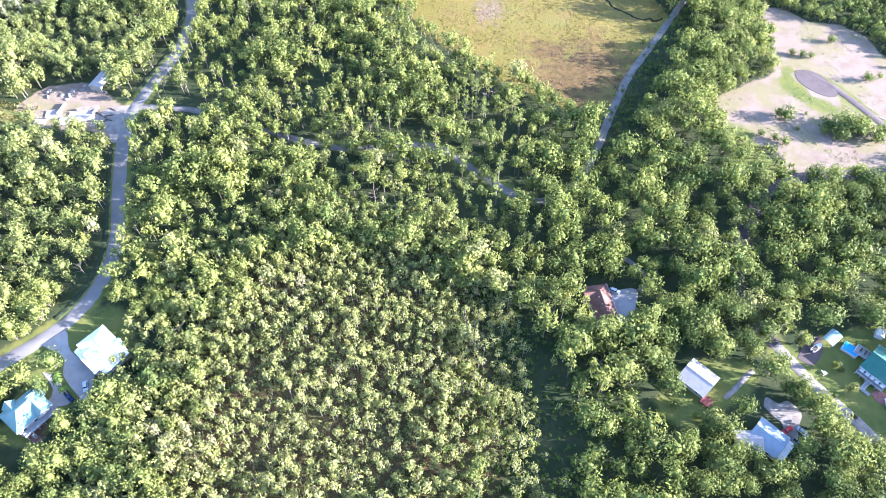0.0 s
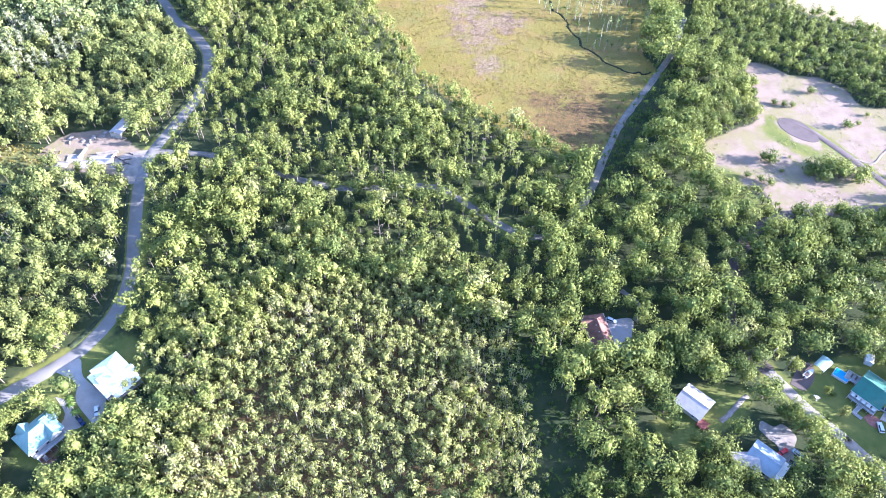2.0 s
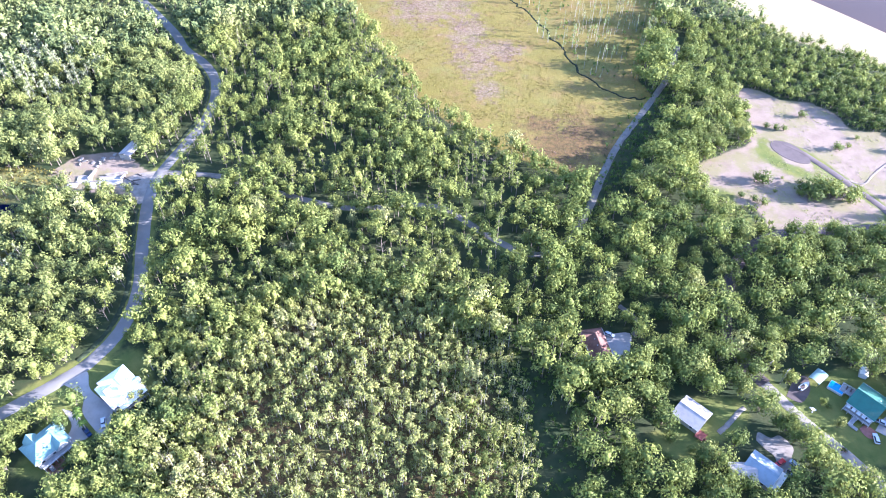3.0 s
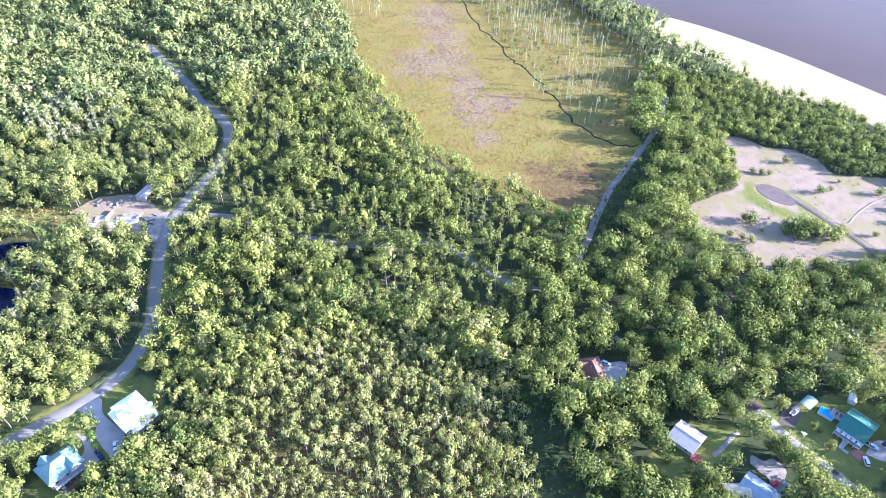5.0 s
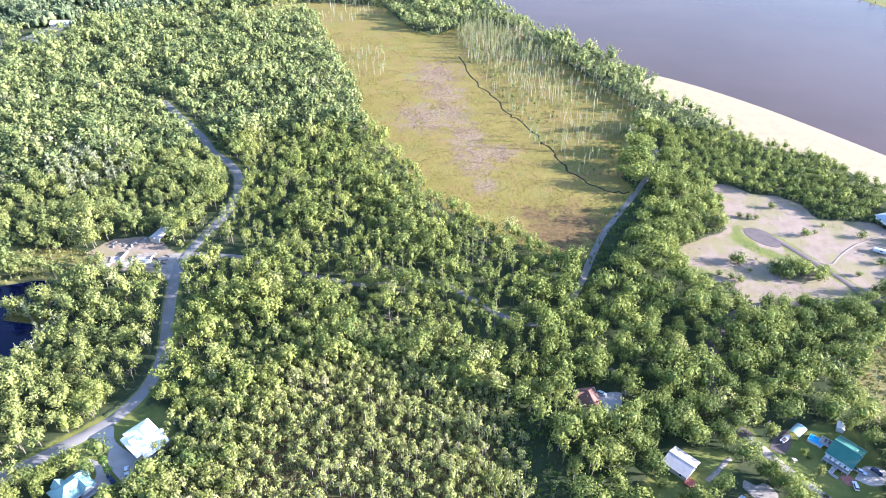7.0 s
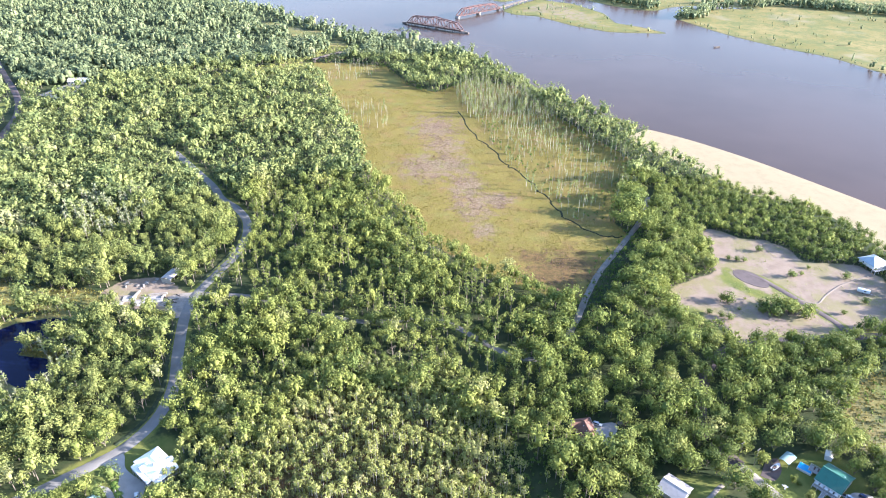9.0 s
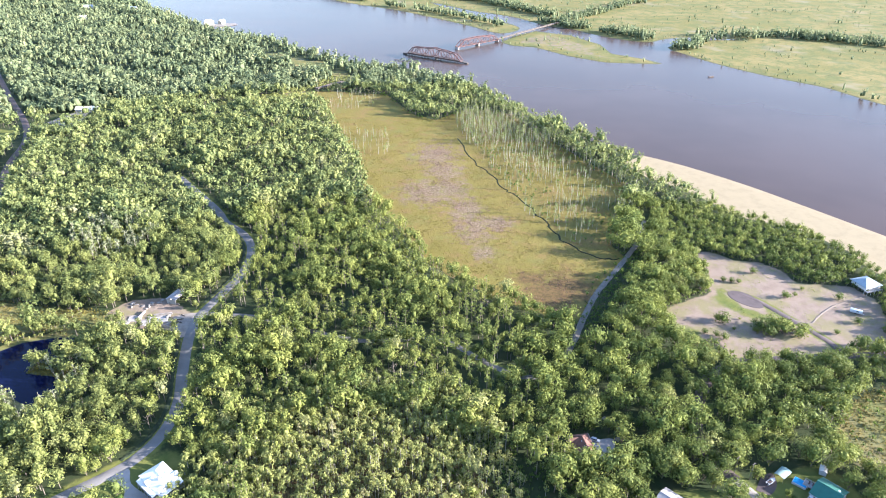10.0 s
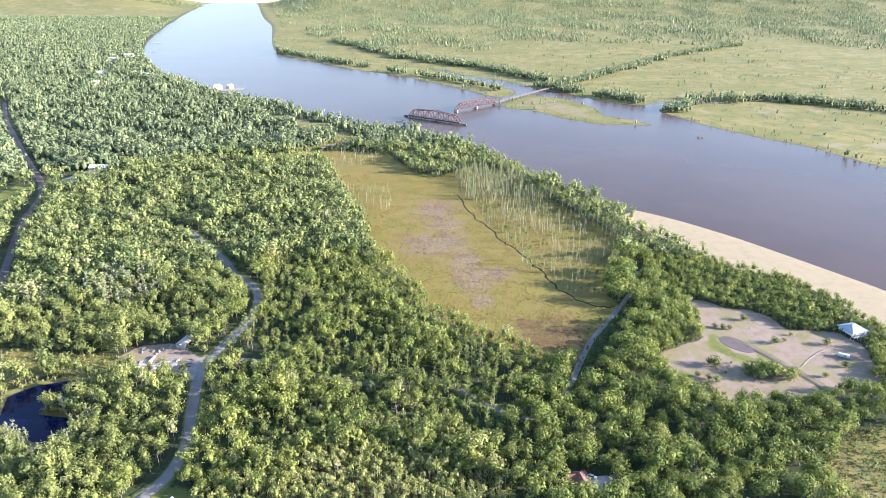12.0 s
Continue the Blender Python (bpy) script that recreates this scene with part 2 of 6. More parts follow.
SWAMP = [(-97, 138), (-75, 165), (-57, 180), (-6, 180), (10, 150), (19, 124), (22, 100), (20, 40), (-100, 40), (-104, 81)]
BEACH = [(180, 548), (192, 511), (221, 476), (252, 417), (291, 394), (310, 357), (312, 324), (345, 270), (420, 100), (640, -100), (480, 150), (420, 270), (361, 374), (344, 401), (316, 444), (283, 492), (242, 540), (206, 571)]
# open scrub at the upper end of the marsh: x, y, radius
SCRUB = [(-190, 800, 34), (-228, 768, 28), (-165, 850, 24), (-290, 740, 16), (-150, 890, 24), (-172, 925, 18), (-221, 985, 26), (-256, 1010, 22), (-292, 1045, 24), (-200, 955, 16)]
LAWNS = [
    [(80, 103), (90, 106), (92, 117), (112, 121), (123, 120), (122, 108), (107, 100), (101, 93), (90, 92), (82, 94)],
    [(139, 117), (150, 130), (180, 137), (188, 120), (178, 96), (166, 90), (153, 102)],
    [(-148, 136), (-138, 144), (-127, 137), (-123, 122), (-127, 110), (-137, 104), (-148, 82), (-164, 84), (-162, 120)],
    [(141, 252), (149, 256), (156, 250), (158, 241), (160, 230), (166, 224), (158, 217), (148, 222), (140, 236)],
    [(180, 284), (186, 299), (193, 302), (190, 290), (196, 278), (206, 268), (220, 252), (214, 250), (200, 262), (186, 274)],
    [(-520, 640), (-500, 640), (-474, 590), (-490, 560), (-520, 580)],
]
MAIN_ROAD = [(-205, 92), (-186, 106), (-173, 117), (-164, 125), (-156, 133), (-149, 146), (-146, 160), (-147, 179), (-154, 205), (-161, 235), (-163, 255), (-162, 266), (-157, 286), (-151, 310), (-150, 335), (-155, 360), (-168, 382), (-187, 402), (-204, 429), (-260, 500)]
FAR_ROAD = [(-860, 1180), (-762, 1024), (-647, 863), (-567, 753), (-501, 664), (-465, 599), (-441, 525), (-395, 424), (-360, 350)]
LANE = [(-161, 264), (-144, 263), (-126, 260), (-90, 246), (-58, 236), (-36, 236), (-19, 238), (-2, 235), (12, 223), (28, 209), (41, 202), (54, 204), (67, 219), (78, 241), (88, 265), (101, 292), (116, 316), (132, 341), (150, 372), (165, 410)]
HAMLET_ROAD = [(330, 232), (270, 226), (234, 224), (214, 221), (196, 220), (179, 219), (164, 214), (150, 205), (140, 191), (132, 176), (126, 157), (126, 146), (129, 136), (134, 127), (138, 120), (144, 110), (150, 102), (156, 94), (165, 80), (180, 60)]
LOOP_ROAD = [(200, 294), (208, 286), (217, 271), (226, 254), (234, 238), (236, 226)]
CREEK = [(10, 620), (22, 562), (34, 530), (41, 511), (52, 478), (57, 466), (70, 440), (79, 412), (85, 388), (94, 367), (105, 350), (117, 343), (128, 342)]


def smooth_line(points, per=6):
    """Catmull-Rom through the points."""
    p = np.array(points, float)
    p = np.vstack([2 * p[0] - p[1], p, 2 * p[-1] - p[-2]])
    out = []
    for a, b, c, d in zip(p[:-3], p[1:-2], p[2:-1], p[3:]):
        for s in np.arange(per) / per:
            out.append(0.5 * (2 * b + (c - a) * s + (2 * a - 5 * b + 4 * c - d) * s * s + (3 * b - a - 3 * c + d) * s**3))
    return np.array(out + [p[-2]])


def line_distance(xy, line):
    best = np.full(len(xy), 1e9)
    for a, b in zip(line[:-1], line[1:]):
        ab = b - a
        s = np.clip(((xy - a) @ ab) / max(ab @ ab, 1e-9), 0, 1)
        best = np.minimum(best, np.hypot(*(xy - a - s[:, None] * ab).T))
    return best


def inside(xy, outline):
    hit = np.zeros(len(xy), bool)
    x, y = xy.T
    for (ax, ay), (bx, by) in zip(outline, np.roll(outline, -1, axis=0)):
        cross = (ay > y) != (by > y)
        hit ^= cross & (x < (bx - ax) * (y - ay) / (by - ay + 1e-12) + ax)
    return hit


def depth_in(xy, outline):
    """Distance to the outline, positive inside."""
    o = np.array(outline, float)
    d = line_distance(xy, np.vstack([o, o[:1]]))
    return np.where(inside(xy, o), d, -d)


RIVER = [tuple(p) for p in smooth_line(NEAR_BANK, 3)] + [tuple(p) for p in smooth_line(FAR_BANK, 3)]


def river_depth(xy):
    return np.minimum(depth_in(xy, RIVER), -depth_in(xy, SPIT))


def rise(xy):
    """The land climbs gently far beyond the river."""
    s = np.clip((xy[:, 1] - 3700) / 1150, 0, 1) * np.clip((-river_depth(xy) - 30) / 350, 0, 1)
    return 62 * s * s * (3 - 2 * s)


def graded(stops):
    """Grid lines whose spacing runs evenly from stop to stop; stops: place and spacing there."""
    v = [stops[0][0]]
    for (a, s), (b, t) in zip(stops, stops[1:]):
        start = v[-1]
        while v[-1] < b - 0.5 * t:
            v.append(v[-1] + s + (t - s) * min(1, (v[-1] - start) / max(b - start, 1e-6)))
    return np.array(v)


def mesh_of(name, verts, quads, mats, index=None, smooth=False, **attrs):
    """A mesh of quads from arrays."""
    verts, quads = np.asarray(verts, np.float32), np.asarray(quads, np.int32)
    me = bpy.data.meshes.new(name)
    me.vertices.add(len(verts))
    me.vertices.foreach_set("co", verts.ravel())
    me.loops.add(quads.size)
    me.loops.foreach_set("vertex_index", quads.ravel())
    me.polygons.add(len(quads))
    me.polygons.foreach_set("loop_start", np.arange(0, quads.size, 4, dtype=np.int32))
    if index is not None:
        me.polygons.foreach_set("material_index", np.asarray(index, np.int32))
    for m in mats:
        me.materials.append(m)
    for key, value in attrs.items():
        me.attributes.new(key, "FLOAT", "POINT").data.foreach_set("value", np.asarray(value, np.float32))
    if smooth:
        me.polygons.foreach_set("use_smooth", np.ones(len(quads), bool))
    me.update(calc_edges=True)
    return me


# ---- ground: one sheet to the horizon ----
def build_ground():
    gx = graded([(-4600, 400), (-2000, 120), (-1300, 26), (-700, 12), (-285, 4.3), (345, 4.3), (420, 12), (760, 12), (1400, 60), (4600, 500)])
    gy = graded([(-700, 200), (40, 4.3), (600, 4.3), (680, 10), (1500, 12), (2300, 20), (3200, 60), (5500, 160)])
    x, y = np.meshgrid(gx, gy)
    xy = np.stack([x.ravel(), y.ravel()], 1)
    cell = np.maximum(*np.meshgrid(np.gradient(gx), np.gradient(gy))).ravel()
    wet = river_depth(xy)
    pond = depth_in(xy, POND)
    z = np.clip(-0.42 - wet * 0.42 / np.clip(cell * 1.1, 3, 90), -1.6, 0)
    z = np.minimum(z, np.clip(-0.42 - pond * 0.42 / 3.5, -1.6, 0)) + rise(xy)

    def soft(d, width):
        return np.clip(0.5 + d / width, 0, 1)

    far = np.where((xy[:, 1] > 700) & (line_distance(xy, smooth_line(NEAR_BANK, 2)) > line_distance(xy, smooth_line(FAR_BANK, 2))) | (depth_in(xy, SPIT) > -3), 1.0, 0.0)
    far = np.maximum(far, soft(xy[:, 1] - 3500, 300))
    for cx, cy, r in SCRUB:
        far = np.maximum(far, np.clip(1.25 - 0.75 * np.hypot(xy[:, 0] - cx, xy[:, 1] - cy) / r, 0, 1))
    far = np.maximum(far, np.maximum(np.maximum(soft(depth_in(xy, STRIP), 10), soft(depth_in(xy, MEADOW), 10)), soft(depth_in(xy, POND) + 5, 6)))
    heath = np.zeros(len(xy))
    for cx, cy, rx, ry in ((-20, 468, 22, 24), (2, 474, 14, 26), (14, 430, 12, 26), (20, 392, 13, 24), (38, 402, 13, 12), (25, 350, 8, 12), (-14, 570, 20, 30), (-4, 520, 16, 24)):
        heath = np.maximum(heath, np.clip(1.0 - 0.5 * np.hypot((xy[:, 0] - cx) / rx, (xy[:, 1] - cy) / ry), 0, 1))
    bog = np.zeros(len(xy))
    for cx, cy, rx, ry in ((68, 290, 20, 22), (84, 300, 16, 24), (58, 312, 12, 10)):
        bog = np.maximum(bog, np.clip(1.0 - 0.5 * np.hypot((xy[:, 0] - cx) / rx, (xy[:, 1] - cy) / ry), 0, 1))
    lawn = np.max([soft(depth_in(xy, o), w) for o, w in zip(LAWNS, (8, 8, 8, 10, 9, 14))], 0)
    for line, width in ((MAIN_ROAD, 5.6), (LANE[4:11], 4.5), (HAMLET_ROAD[:6], 4.2), (HAMLET_ROAD[12:], 5), (LOOP_ROAD, 4)):
        lawn = np.maximum(lawn, soft(width - line_distance(xy, smooth_line(line, 4)), 6))
    nx, ny = len(gx), len(gy)
    i = (np.arange(ny - 1)[:, None] * nx + np.arange(nx - 1)).ravel()
    quads = np.stack([i, i + 1, i + 1 + nx, i + nx], 1)
    me = mesh_of("ground", np.c_[xy, z], quads, [ground_cover], marsh=soft(depth_in(xy, MARSH), 10), swamp=soft(depth_in(xy, SWAMP), 40),
                 sand=np.maximum(np.maximum(soft(depth_in(xy, SAND), 9), 0.5 * soft(depth_in(xy, SPIT) - 22, 24)), soft(depth_in(xy, SITE), 6)), beach=soft(depth_in(xy, BEACH), 6), lawn=lawn, farmarsh=far, heath=heath, bog=bog)
    tagged(new("ground", me), "flat wooded ground with marsh, lawns, sand and river bed", "ground", kind="structure")


build_ground()


def sheet(name, x0, x1, y0, y1, z, mat, label, category):
    n = 40
    x, y = np.meshgrid(np.linspace(x0, x1, n), np.linspace(y0, y1, n))
    i = (np.arange(n - 1)[:, None] * n + np.arange(n - 1)).ravel()
    me = mesh_of(name, np.stack([x.ravel(), y.ravel(), 0 * x.ravel() + z], 1), np.stack([i, i + 1, i + 1 + n, i + n], 1), [mat])
    return tagged(new(name, me), label, category, kind="structure")


sheet("water", -4000, 4000, 300, 5400, -0.42, river_water, "broad muddy brown river under low sun", "river")
sheet("water", 380, 4000, -600, 300, -0.42, river_water, "muddy brown river beside the sand beach", "river")
sheet("water", -300, -190, 150, 260, -0.42, pond_water, "dark still pond among trees", "pond")


def ribbon(name, line, width, z, mat, label, category, wander=0.0, seed=1):
    """A road or stream: a strip with a low crown and uneven edges along a smooth line."""
    rng = np.random.default_rng(seed)
    p = smooth_line(line, 8)
    d = np.gradient(p, axis=0)
    d /= np.linalg.norm(d, axis=1)[:, None]
    side = np.stack([-d[:, 1], d[:, 0]], 1)
    cols = []
    for s, up in ((-1, -0.03), (-0.94, 0.03), (0, 0.09), (0.94, 0.03), (1, -0.03)):
        w = width / 2 * s * (1 + wander * rng.standard_normal(len(p)) * abs(s))
        cols.append(np.c_[p + side * w[:, None], np.full(len(p), z + up)])
    v = np.stack(cols, 1).reshape(-1, 3)
    i = (np.arange(len(p) - 1)[:, None] * 5 + np.arange(4)).ravel()
    me = mesh_of(name, v, np.stack([i, i + 5, i + 6, i + 1], 1), [mat])
    return tagged(new(name, me), label, category, kind="structure")


ribbon("road", MAIN_ROAD, 6.4, 0.05, asphalt, "grey asphalt two-lane road curving through the woods", "road", 0.02)
ribbon("road", FAR_ROAD, 7.0, 0.05, asphalt_dark, "dark asphalt road through far woods", "road", 0.02)
ribbon("road", LANE, 4.0, 0.05, lane_gravel, "pale worn gravel lane beside the marsh", "lane", 0.06)
# one road in two colours: tree shade painted dark north, sun painted pale south
ribbon("road", HAMLET_ROAD[:14], 6.2, 0.05, asphalt_dark, "asphalt road past the sand clearing, tree shade put into its colour", "road", 0.03)
ribbon("road", HAMLET_ROAD[13:], 4.6, 0.055, gravel_pale, "pale tan road between the houses, sunlight put into its colour", "lane", 0.05)
ribbon("road", LOOP_ROAD, 4.4, 0.06, asphalt_dark, "narrow asphalt drive across the sand", "road", 0.04)
ditch_line = smooth_line(MAIN_ROAD, 2)
ditch_side = np.gradient(ditch_line, axis=0)
ditch_side = np.stack([-ditch_side[:, 1], ditch_side[:, 0]], 1) / np.linalg.norm(ditch_side, axis=1)[:, None]
ditch_at = [tuple(q) for q in (ditch_line + ditch_side * 5.3)[8:]]
for stretch in ([q for q in ditch_at if q[1] < 236], [q for q in ditch_at if q[1] > 274]):
    ribbon("ditch", stretch, 2.4, 0.04, ditch_green, "damp overgrown roadside ditch", "ditch", 0.2)
ribbon("water", [(x + 1.5 * math.sin(k * 2.1) + 0.9 * math.sin(k * 0.9), y + 1.6 * math.cos(k * 3.3)) for k, (x, y) in enumerate(smooth_line(CREEK, 3))], 1.35, 0.02, creek_water, "narrow dark creek winding through the marsh", "creek", 0.4)

# ---- trees ----
def leaf_quads(rng, centre, normal, size, loose=0.42):
    """Small bent leaf clusters, as uneven diamonds that face roughly along normal; loose: how far they turn from it."""
    n = len(centre)
    normal = normal + rng.normal(0, loose, (n, 3))
    normal /= np.linalg.norm(normal, axis=1)[:, None]
    u = np.cross(normal, rng.normal(size=(n, 3)))
    u /= np.linalg.norm(u, axis=1)[:, None]
    w = np.cross(normal, u)
    big = size * rng.uniform(0.6, 1.4, (n, 1))
    a, b = big * rng.uniform(0.9, 1.6, (n, 1)), big * rng.uniform(0.36, 0.7, (n, 1))
    bend = normal * big * rng.uniform(-0.4, 0.2, (n, 1))
    v = np.stack([centre + u * a, centre + w * b + bend, centre - u * a * rng.uniform(0.5, 1, (n, 1)), centre - w * b * rng.uniform(0.6, 1.1, (n, 1)) + bend], 1)
    return v.reshape(-1, 3), np.arange(4 * n).reshape(-1, 4)


def box_ball(rng, centre, radius, cuts):
    """A lumpy closed ball of quads."""
    t = np.linspace(-1, 1, cuts + 1)
    a, b = [m.ravel() for m in np.meshgrid(t, t)]
    i = (np.arange(cuts)[:, None] * (cuts + 1) + np.arange(cuts)).ravel()
    v, q = [], []
    for axis in range(3):
        for s in (-1, 1):
            p = np.zeros((a.size, 3))
            p[:, axis], p[:, (axis + 1) % 3], p[:, (axis + 2) % 3] = s, a * s, b
            q.append(np.stack([i, i + 1, i + cuts + 2, i + cuts + 1], 1) + len(v) * a.size)
            v.append(p)
    v, back = np.unique(np.round(np.vstack(v), 4), axis=0, return_inverse=True)
    q = back.ravel()[np.vstack(q)]
    v = v / np.linalg.norm(v, axis=1)[:, None]
    lump = 1 + 0.14 * np.sin(v @ rng.normal(0, 3, 3) + 1) + 0.12 * np.sin(v @ rng.normal(0, 4, 3))
    return centre + v * lump[:, None] * radius, q


def stem(a, b, ra, rb, sides=4):
    """A tapered limb from a to b."""
    a, b = np.array(a, float), np.array(b, float)
    d = (b - a) / np.linalg.norm(b - a)
    u = np.cross(d, (0.3, 1, 0.2))
    u /= np.linalg.norm(u)
    w = np.cross(d, u)
    t = np.arange(sides) / sides * 2 * math.pi
    ring = np.cos(t)[:, None] * u + np.sin(t)[:, None] * w
    i = np.arange(sides)
    j = (i + 1) % sides
    return np.vstack([a + ring * ra, b + ring * rb]), np.stack([i, j, j + sides, i + sides], 1)


def joined(pieces):
    """Verts, quads and material index of several (verts, quads, index)."""
    v, q, m, at = [], [], [], 0
    for pv, pq, pm in pieces:
        v.append(pv), q.append(pq + at), m.append(np.full(len(pq), pm))
        at += len(pv)
    return np.vstack(v), np.vstack(q), np.concatenate(m)


def broad_tree(seed, height, radius, leaves, size, cuts=2, lobes=9, limbs=True, low=None, loose=0.7):
    """A broadleaf tree: trunk, limbs to each lobe, and overlapping lobes of loose leaf clusters round a small dense heart. Returns crown pieces and wood pieces."""
    rng = np.random.default_rng(seed)
    crown, wood = [], []
    base = height * (rng.uniform(0.22, 0.32) if low is None else low)
    mid = np.array([0, 0, (height + base) / 2])
    half = (height - base) / 2
    t = rng.uniform(0, 6.28) + np.arange(lobes) * 2.4 + rng.normal(0, 0.3, lobes)
    up = np.clip(rng.uniform(-0.6, 0.7, lobes), -1, 1)
    up[0] = 0.75
    out = np.sqrt(1 - up**2) * rng.uniform(0.42, 0.72, lobes)
    spots = np.stack([np.cos(t) * out * radius, np.sin(t) * out * radius, mid[2] + up * half * 0.66], 1)
    sizes = rng.uniform(0.32, 0.56, lobes) * radius
    each = rng.multinomial(leaves, sizes**2 / (sizes**2).sum())
    for spot, r, k in zip(spots, sizes, each):
        d = rng.normal(size=(k * 4, 3))
        d[:, 2] += 0.25
        d /= np.linalg.norm(d, axis=1)[:, None]
        reach = np.where(rng.uniform(0, 1, (len(d), 1)) < 0.14, rng.uniform(1.1, 1.4, (len(d), 1)), rng.uniform(0.5, 1.1, (len(d), 1)))
        p = spot + d * r * reach * (1, 1, 0.9)
        free = p[:, 2] > base * 0.7
        for other, ro in zip(spots, sizes):
            free &= (np.linalg.norm(p - other, axis=1) > ro * 0.48)
        p, d = p[free][:k], d[free][:k]
        if len(p):
            whole = (p - mid) / (radius, radius, half)
            crown.append((*leaf_quads(rng, p, d * 0.6 + whole + (0, 0, 0.1), size, loose), 0))
        if limbs:
            wood.append((*stem((0, 0, base * 0.9), spot - (0, 0, r * 0.3), 0.13, 0.05, 3), 1))
    crown.append((*box_ball(rng, mid, np.array([radius * 0.4, radius * 0.4, half * 0.45]), cuts), 0))
    wood.append((*stem((0, 0, -0.3), (0.1, 0, base + half * 0.6), 0.24, 0.12, 5), 1))
    return crown, wood


def pine_tree(seed, height, radius, leaves, size, bare=0.45):
    """A tall slim pine: a straight pale trunk, short limbs and uneven flat tufts of needles towards the top."""
    rng = np.random.default_rng(seed)
    tip = np.array([rng.normal(0, 0.5), rng.normal(0, 0.5), height])
    crown, wood = [], [(*stem((0, 0, -0.3), tip * 0.97, 0.24, 0.08, 4), 1)]
    tufts = 9
    s = np.linspace(bare, 1.0, tufts)
    t = rng.uniform(0, 6.28) + np.arange(tufts) * 2.4
    r = radius * np.sin(np.clip((s - bare) / (1.03 - bare), 0, 1) * 2.5 + 0.6) * rng.uniform(0.4, 0.8, tufts)
    for k in range(tufts):
        at = s[k] * tip + np.array([math.cos(t[k]) * r[k], math.sin(t[k]) * r[k], 0])
        wood.append((*stem(s[k] * tip - (0, 0, 0.6), at, 0.06, 0.03, 3), 1))
        n = leaves // tufts
        d = rng.normal(size=(n, 3)) + (0, 0, 0.3)
        d /= np.linalg.norm(d, axis=1)[:, None]
        crown.append((*leaf_quads(rng, at + d * rng.uniform(0.3, 1, (n, 1)) * radius * (0.55, 0.55, 0.42), d, size, 0.7), 0))
    return crown, wood


def bare_tree(seed, height):
    """A dead grey tree: trunk and forked limbs."""
    rng = np.random.default_rng(seed)
    wood = [(*stem((0, 0, -0.3), (0, 0, height), 0.22, 0.06, 4), 1)]
    for k in range(9):
        z, a = height * rng.uniform(0.4, 0.92), k * 2.4
        length = (height - z) * 0.5 + 1.0
        b = np.array([math.cos(a) * length, math.sin(a) * length, z + length * 0.7])
        wood.append((*stem((0, 0, z), b, 0.09, 0.03, 3), 1))
        wood.append((*stem(b * 0.6 + np.array([0, 0, z * 0.4]), b + rng.normal(0, 0.7, 3), 0.06, 0.03, 3), 1))
    return [], wood


def thin_tree(seed, height, radius, leaves, size, crown_from=0.55, lean=0.4, girth=0.16):
    """A slim pale-stemmed pine or cypress with a loose tuft of foliage at the top."""
    rng = np.random.default_rng(seed)
    tip = np.array([rng.normal(0, lean), rng.normal(0, lean), height])
    wood = [(*stem((0, 0, -0.2), tip, girth, girth * 0.45, 3), 1)]
    s = rng.uniform(crown_from, 1.0, leaves)
    t = rng.uniform(0, 6.28, leaves)
    taper = np.sin(np.clip((s - crown_from) / (1.02 - crown_from), 0, 1) * 2.6 + 0.45)
    r = radius * taper * np.sqrt(rng.uniform(0.1, 1, leaves))
    d = np.stack([np.cos(t), np.sin(t), rng.uniform(0.0, 0.9, leaves)], 1)
    p = s[:, None] * tip + np.stack([np.cos(t) * r, np.sin(t) * r, 0 * r], 1)
    for k in range(3):
        q = s[k] * tip
        wood.append((*stem(q - (0, 0, 0.8), p[k], 0.05, 0.03, 3), 1))
    return [(*leaf_quads(rng, p, d, size), 0)], wood


def far_tree(seed, height, radius, leaves, size):
    """A tree far off: a few leaf masses."""
    rng = np.random.default_rng(seed)
    d = rng.normal(size=(leaves, 3))
    d[:, 2] = np.abs(d[:, 2]) * 0.9 - 0.2
    d /= np.linalg.norm(d, axis=1)[:, None]
    p = d * (radius, radius, height * 0.42) * rng.uniform(0.5, 1.05, (leaves, 1)) + (0, 0, height * 0.55)
    return [(*leaf_quads(rng, p, d, size, 0.6), 0), (*box_ball(rng, np.array([0, 0, height * 0.36]), np.array([radius * 0.6, radius * 0.6, height * 0.36]), 1), 0)], []


def spire_tree(seed, height, radius, leaves, size):
    """A slim conical swamp tree far off: a tapered core with ragged leaf masses."""
    rng = np.random.default_rng(seed)
    core = stem((0, 0, height * 0.12), (rng.normal(0, 0.3), rng.normal(0, 0.3), height * 0.9), radius * 0.8, radius * 0.2, 4)
    s = rng.uniform(0.25, 1.0, leaves)
    t = rng.uniform(0, 1) + np.arange(leaves) * 2.4
    d = np.stack([np.cos(t), np.sin(t), rng.uniform(0.1, 0.9, leaves)], 1)
    p = np.stack([np.cos(t), np.sin(t), 0 * t], 1) * (radius * (1.05 - 0.75 * s))[:, None] + np.stack([0 * s, 0 * s, s * height], 1)
    return [(*core, 0), (*leaf_quads(rng, p, d, size), 0)], []


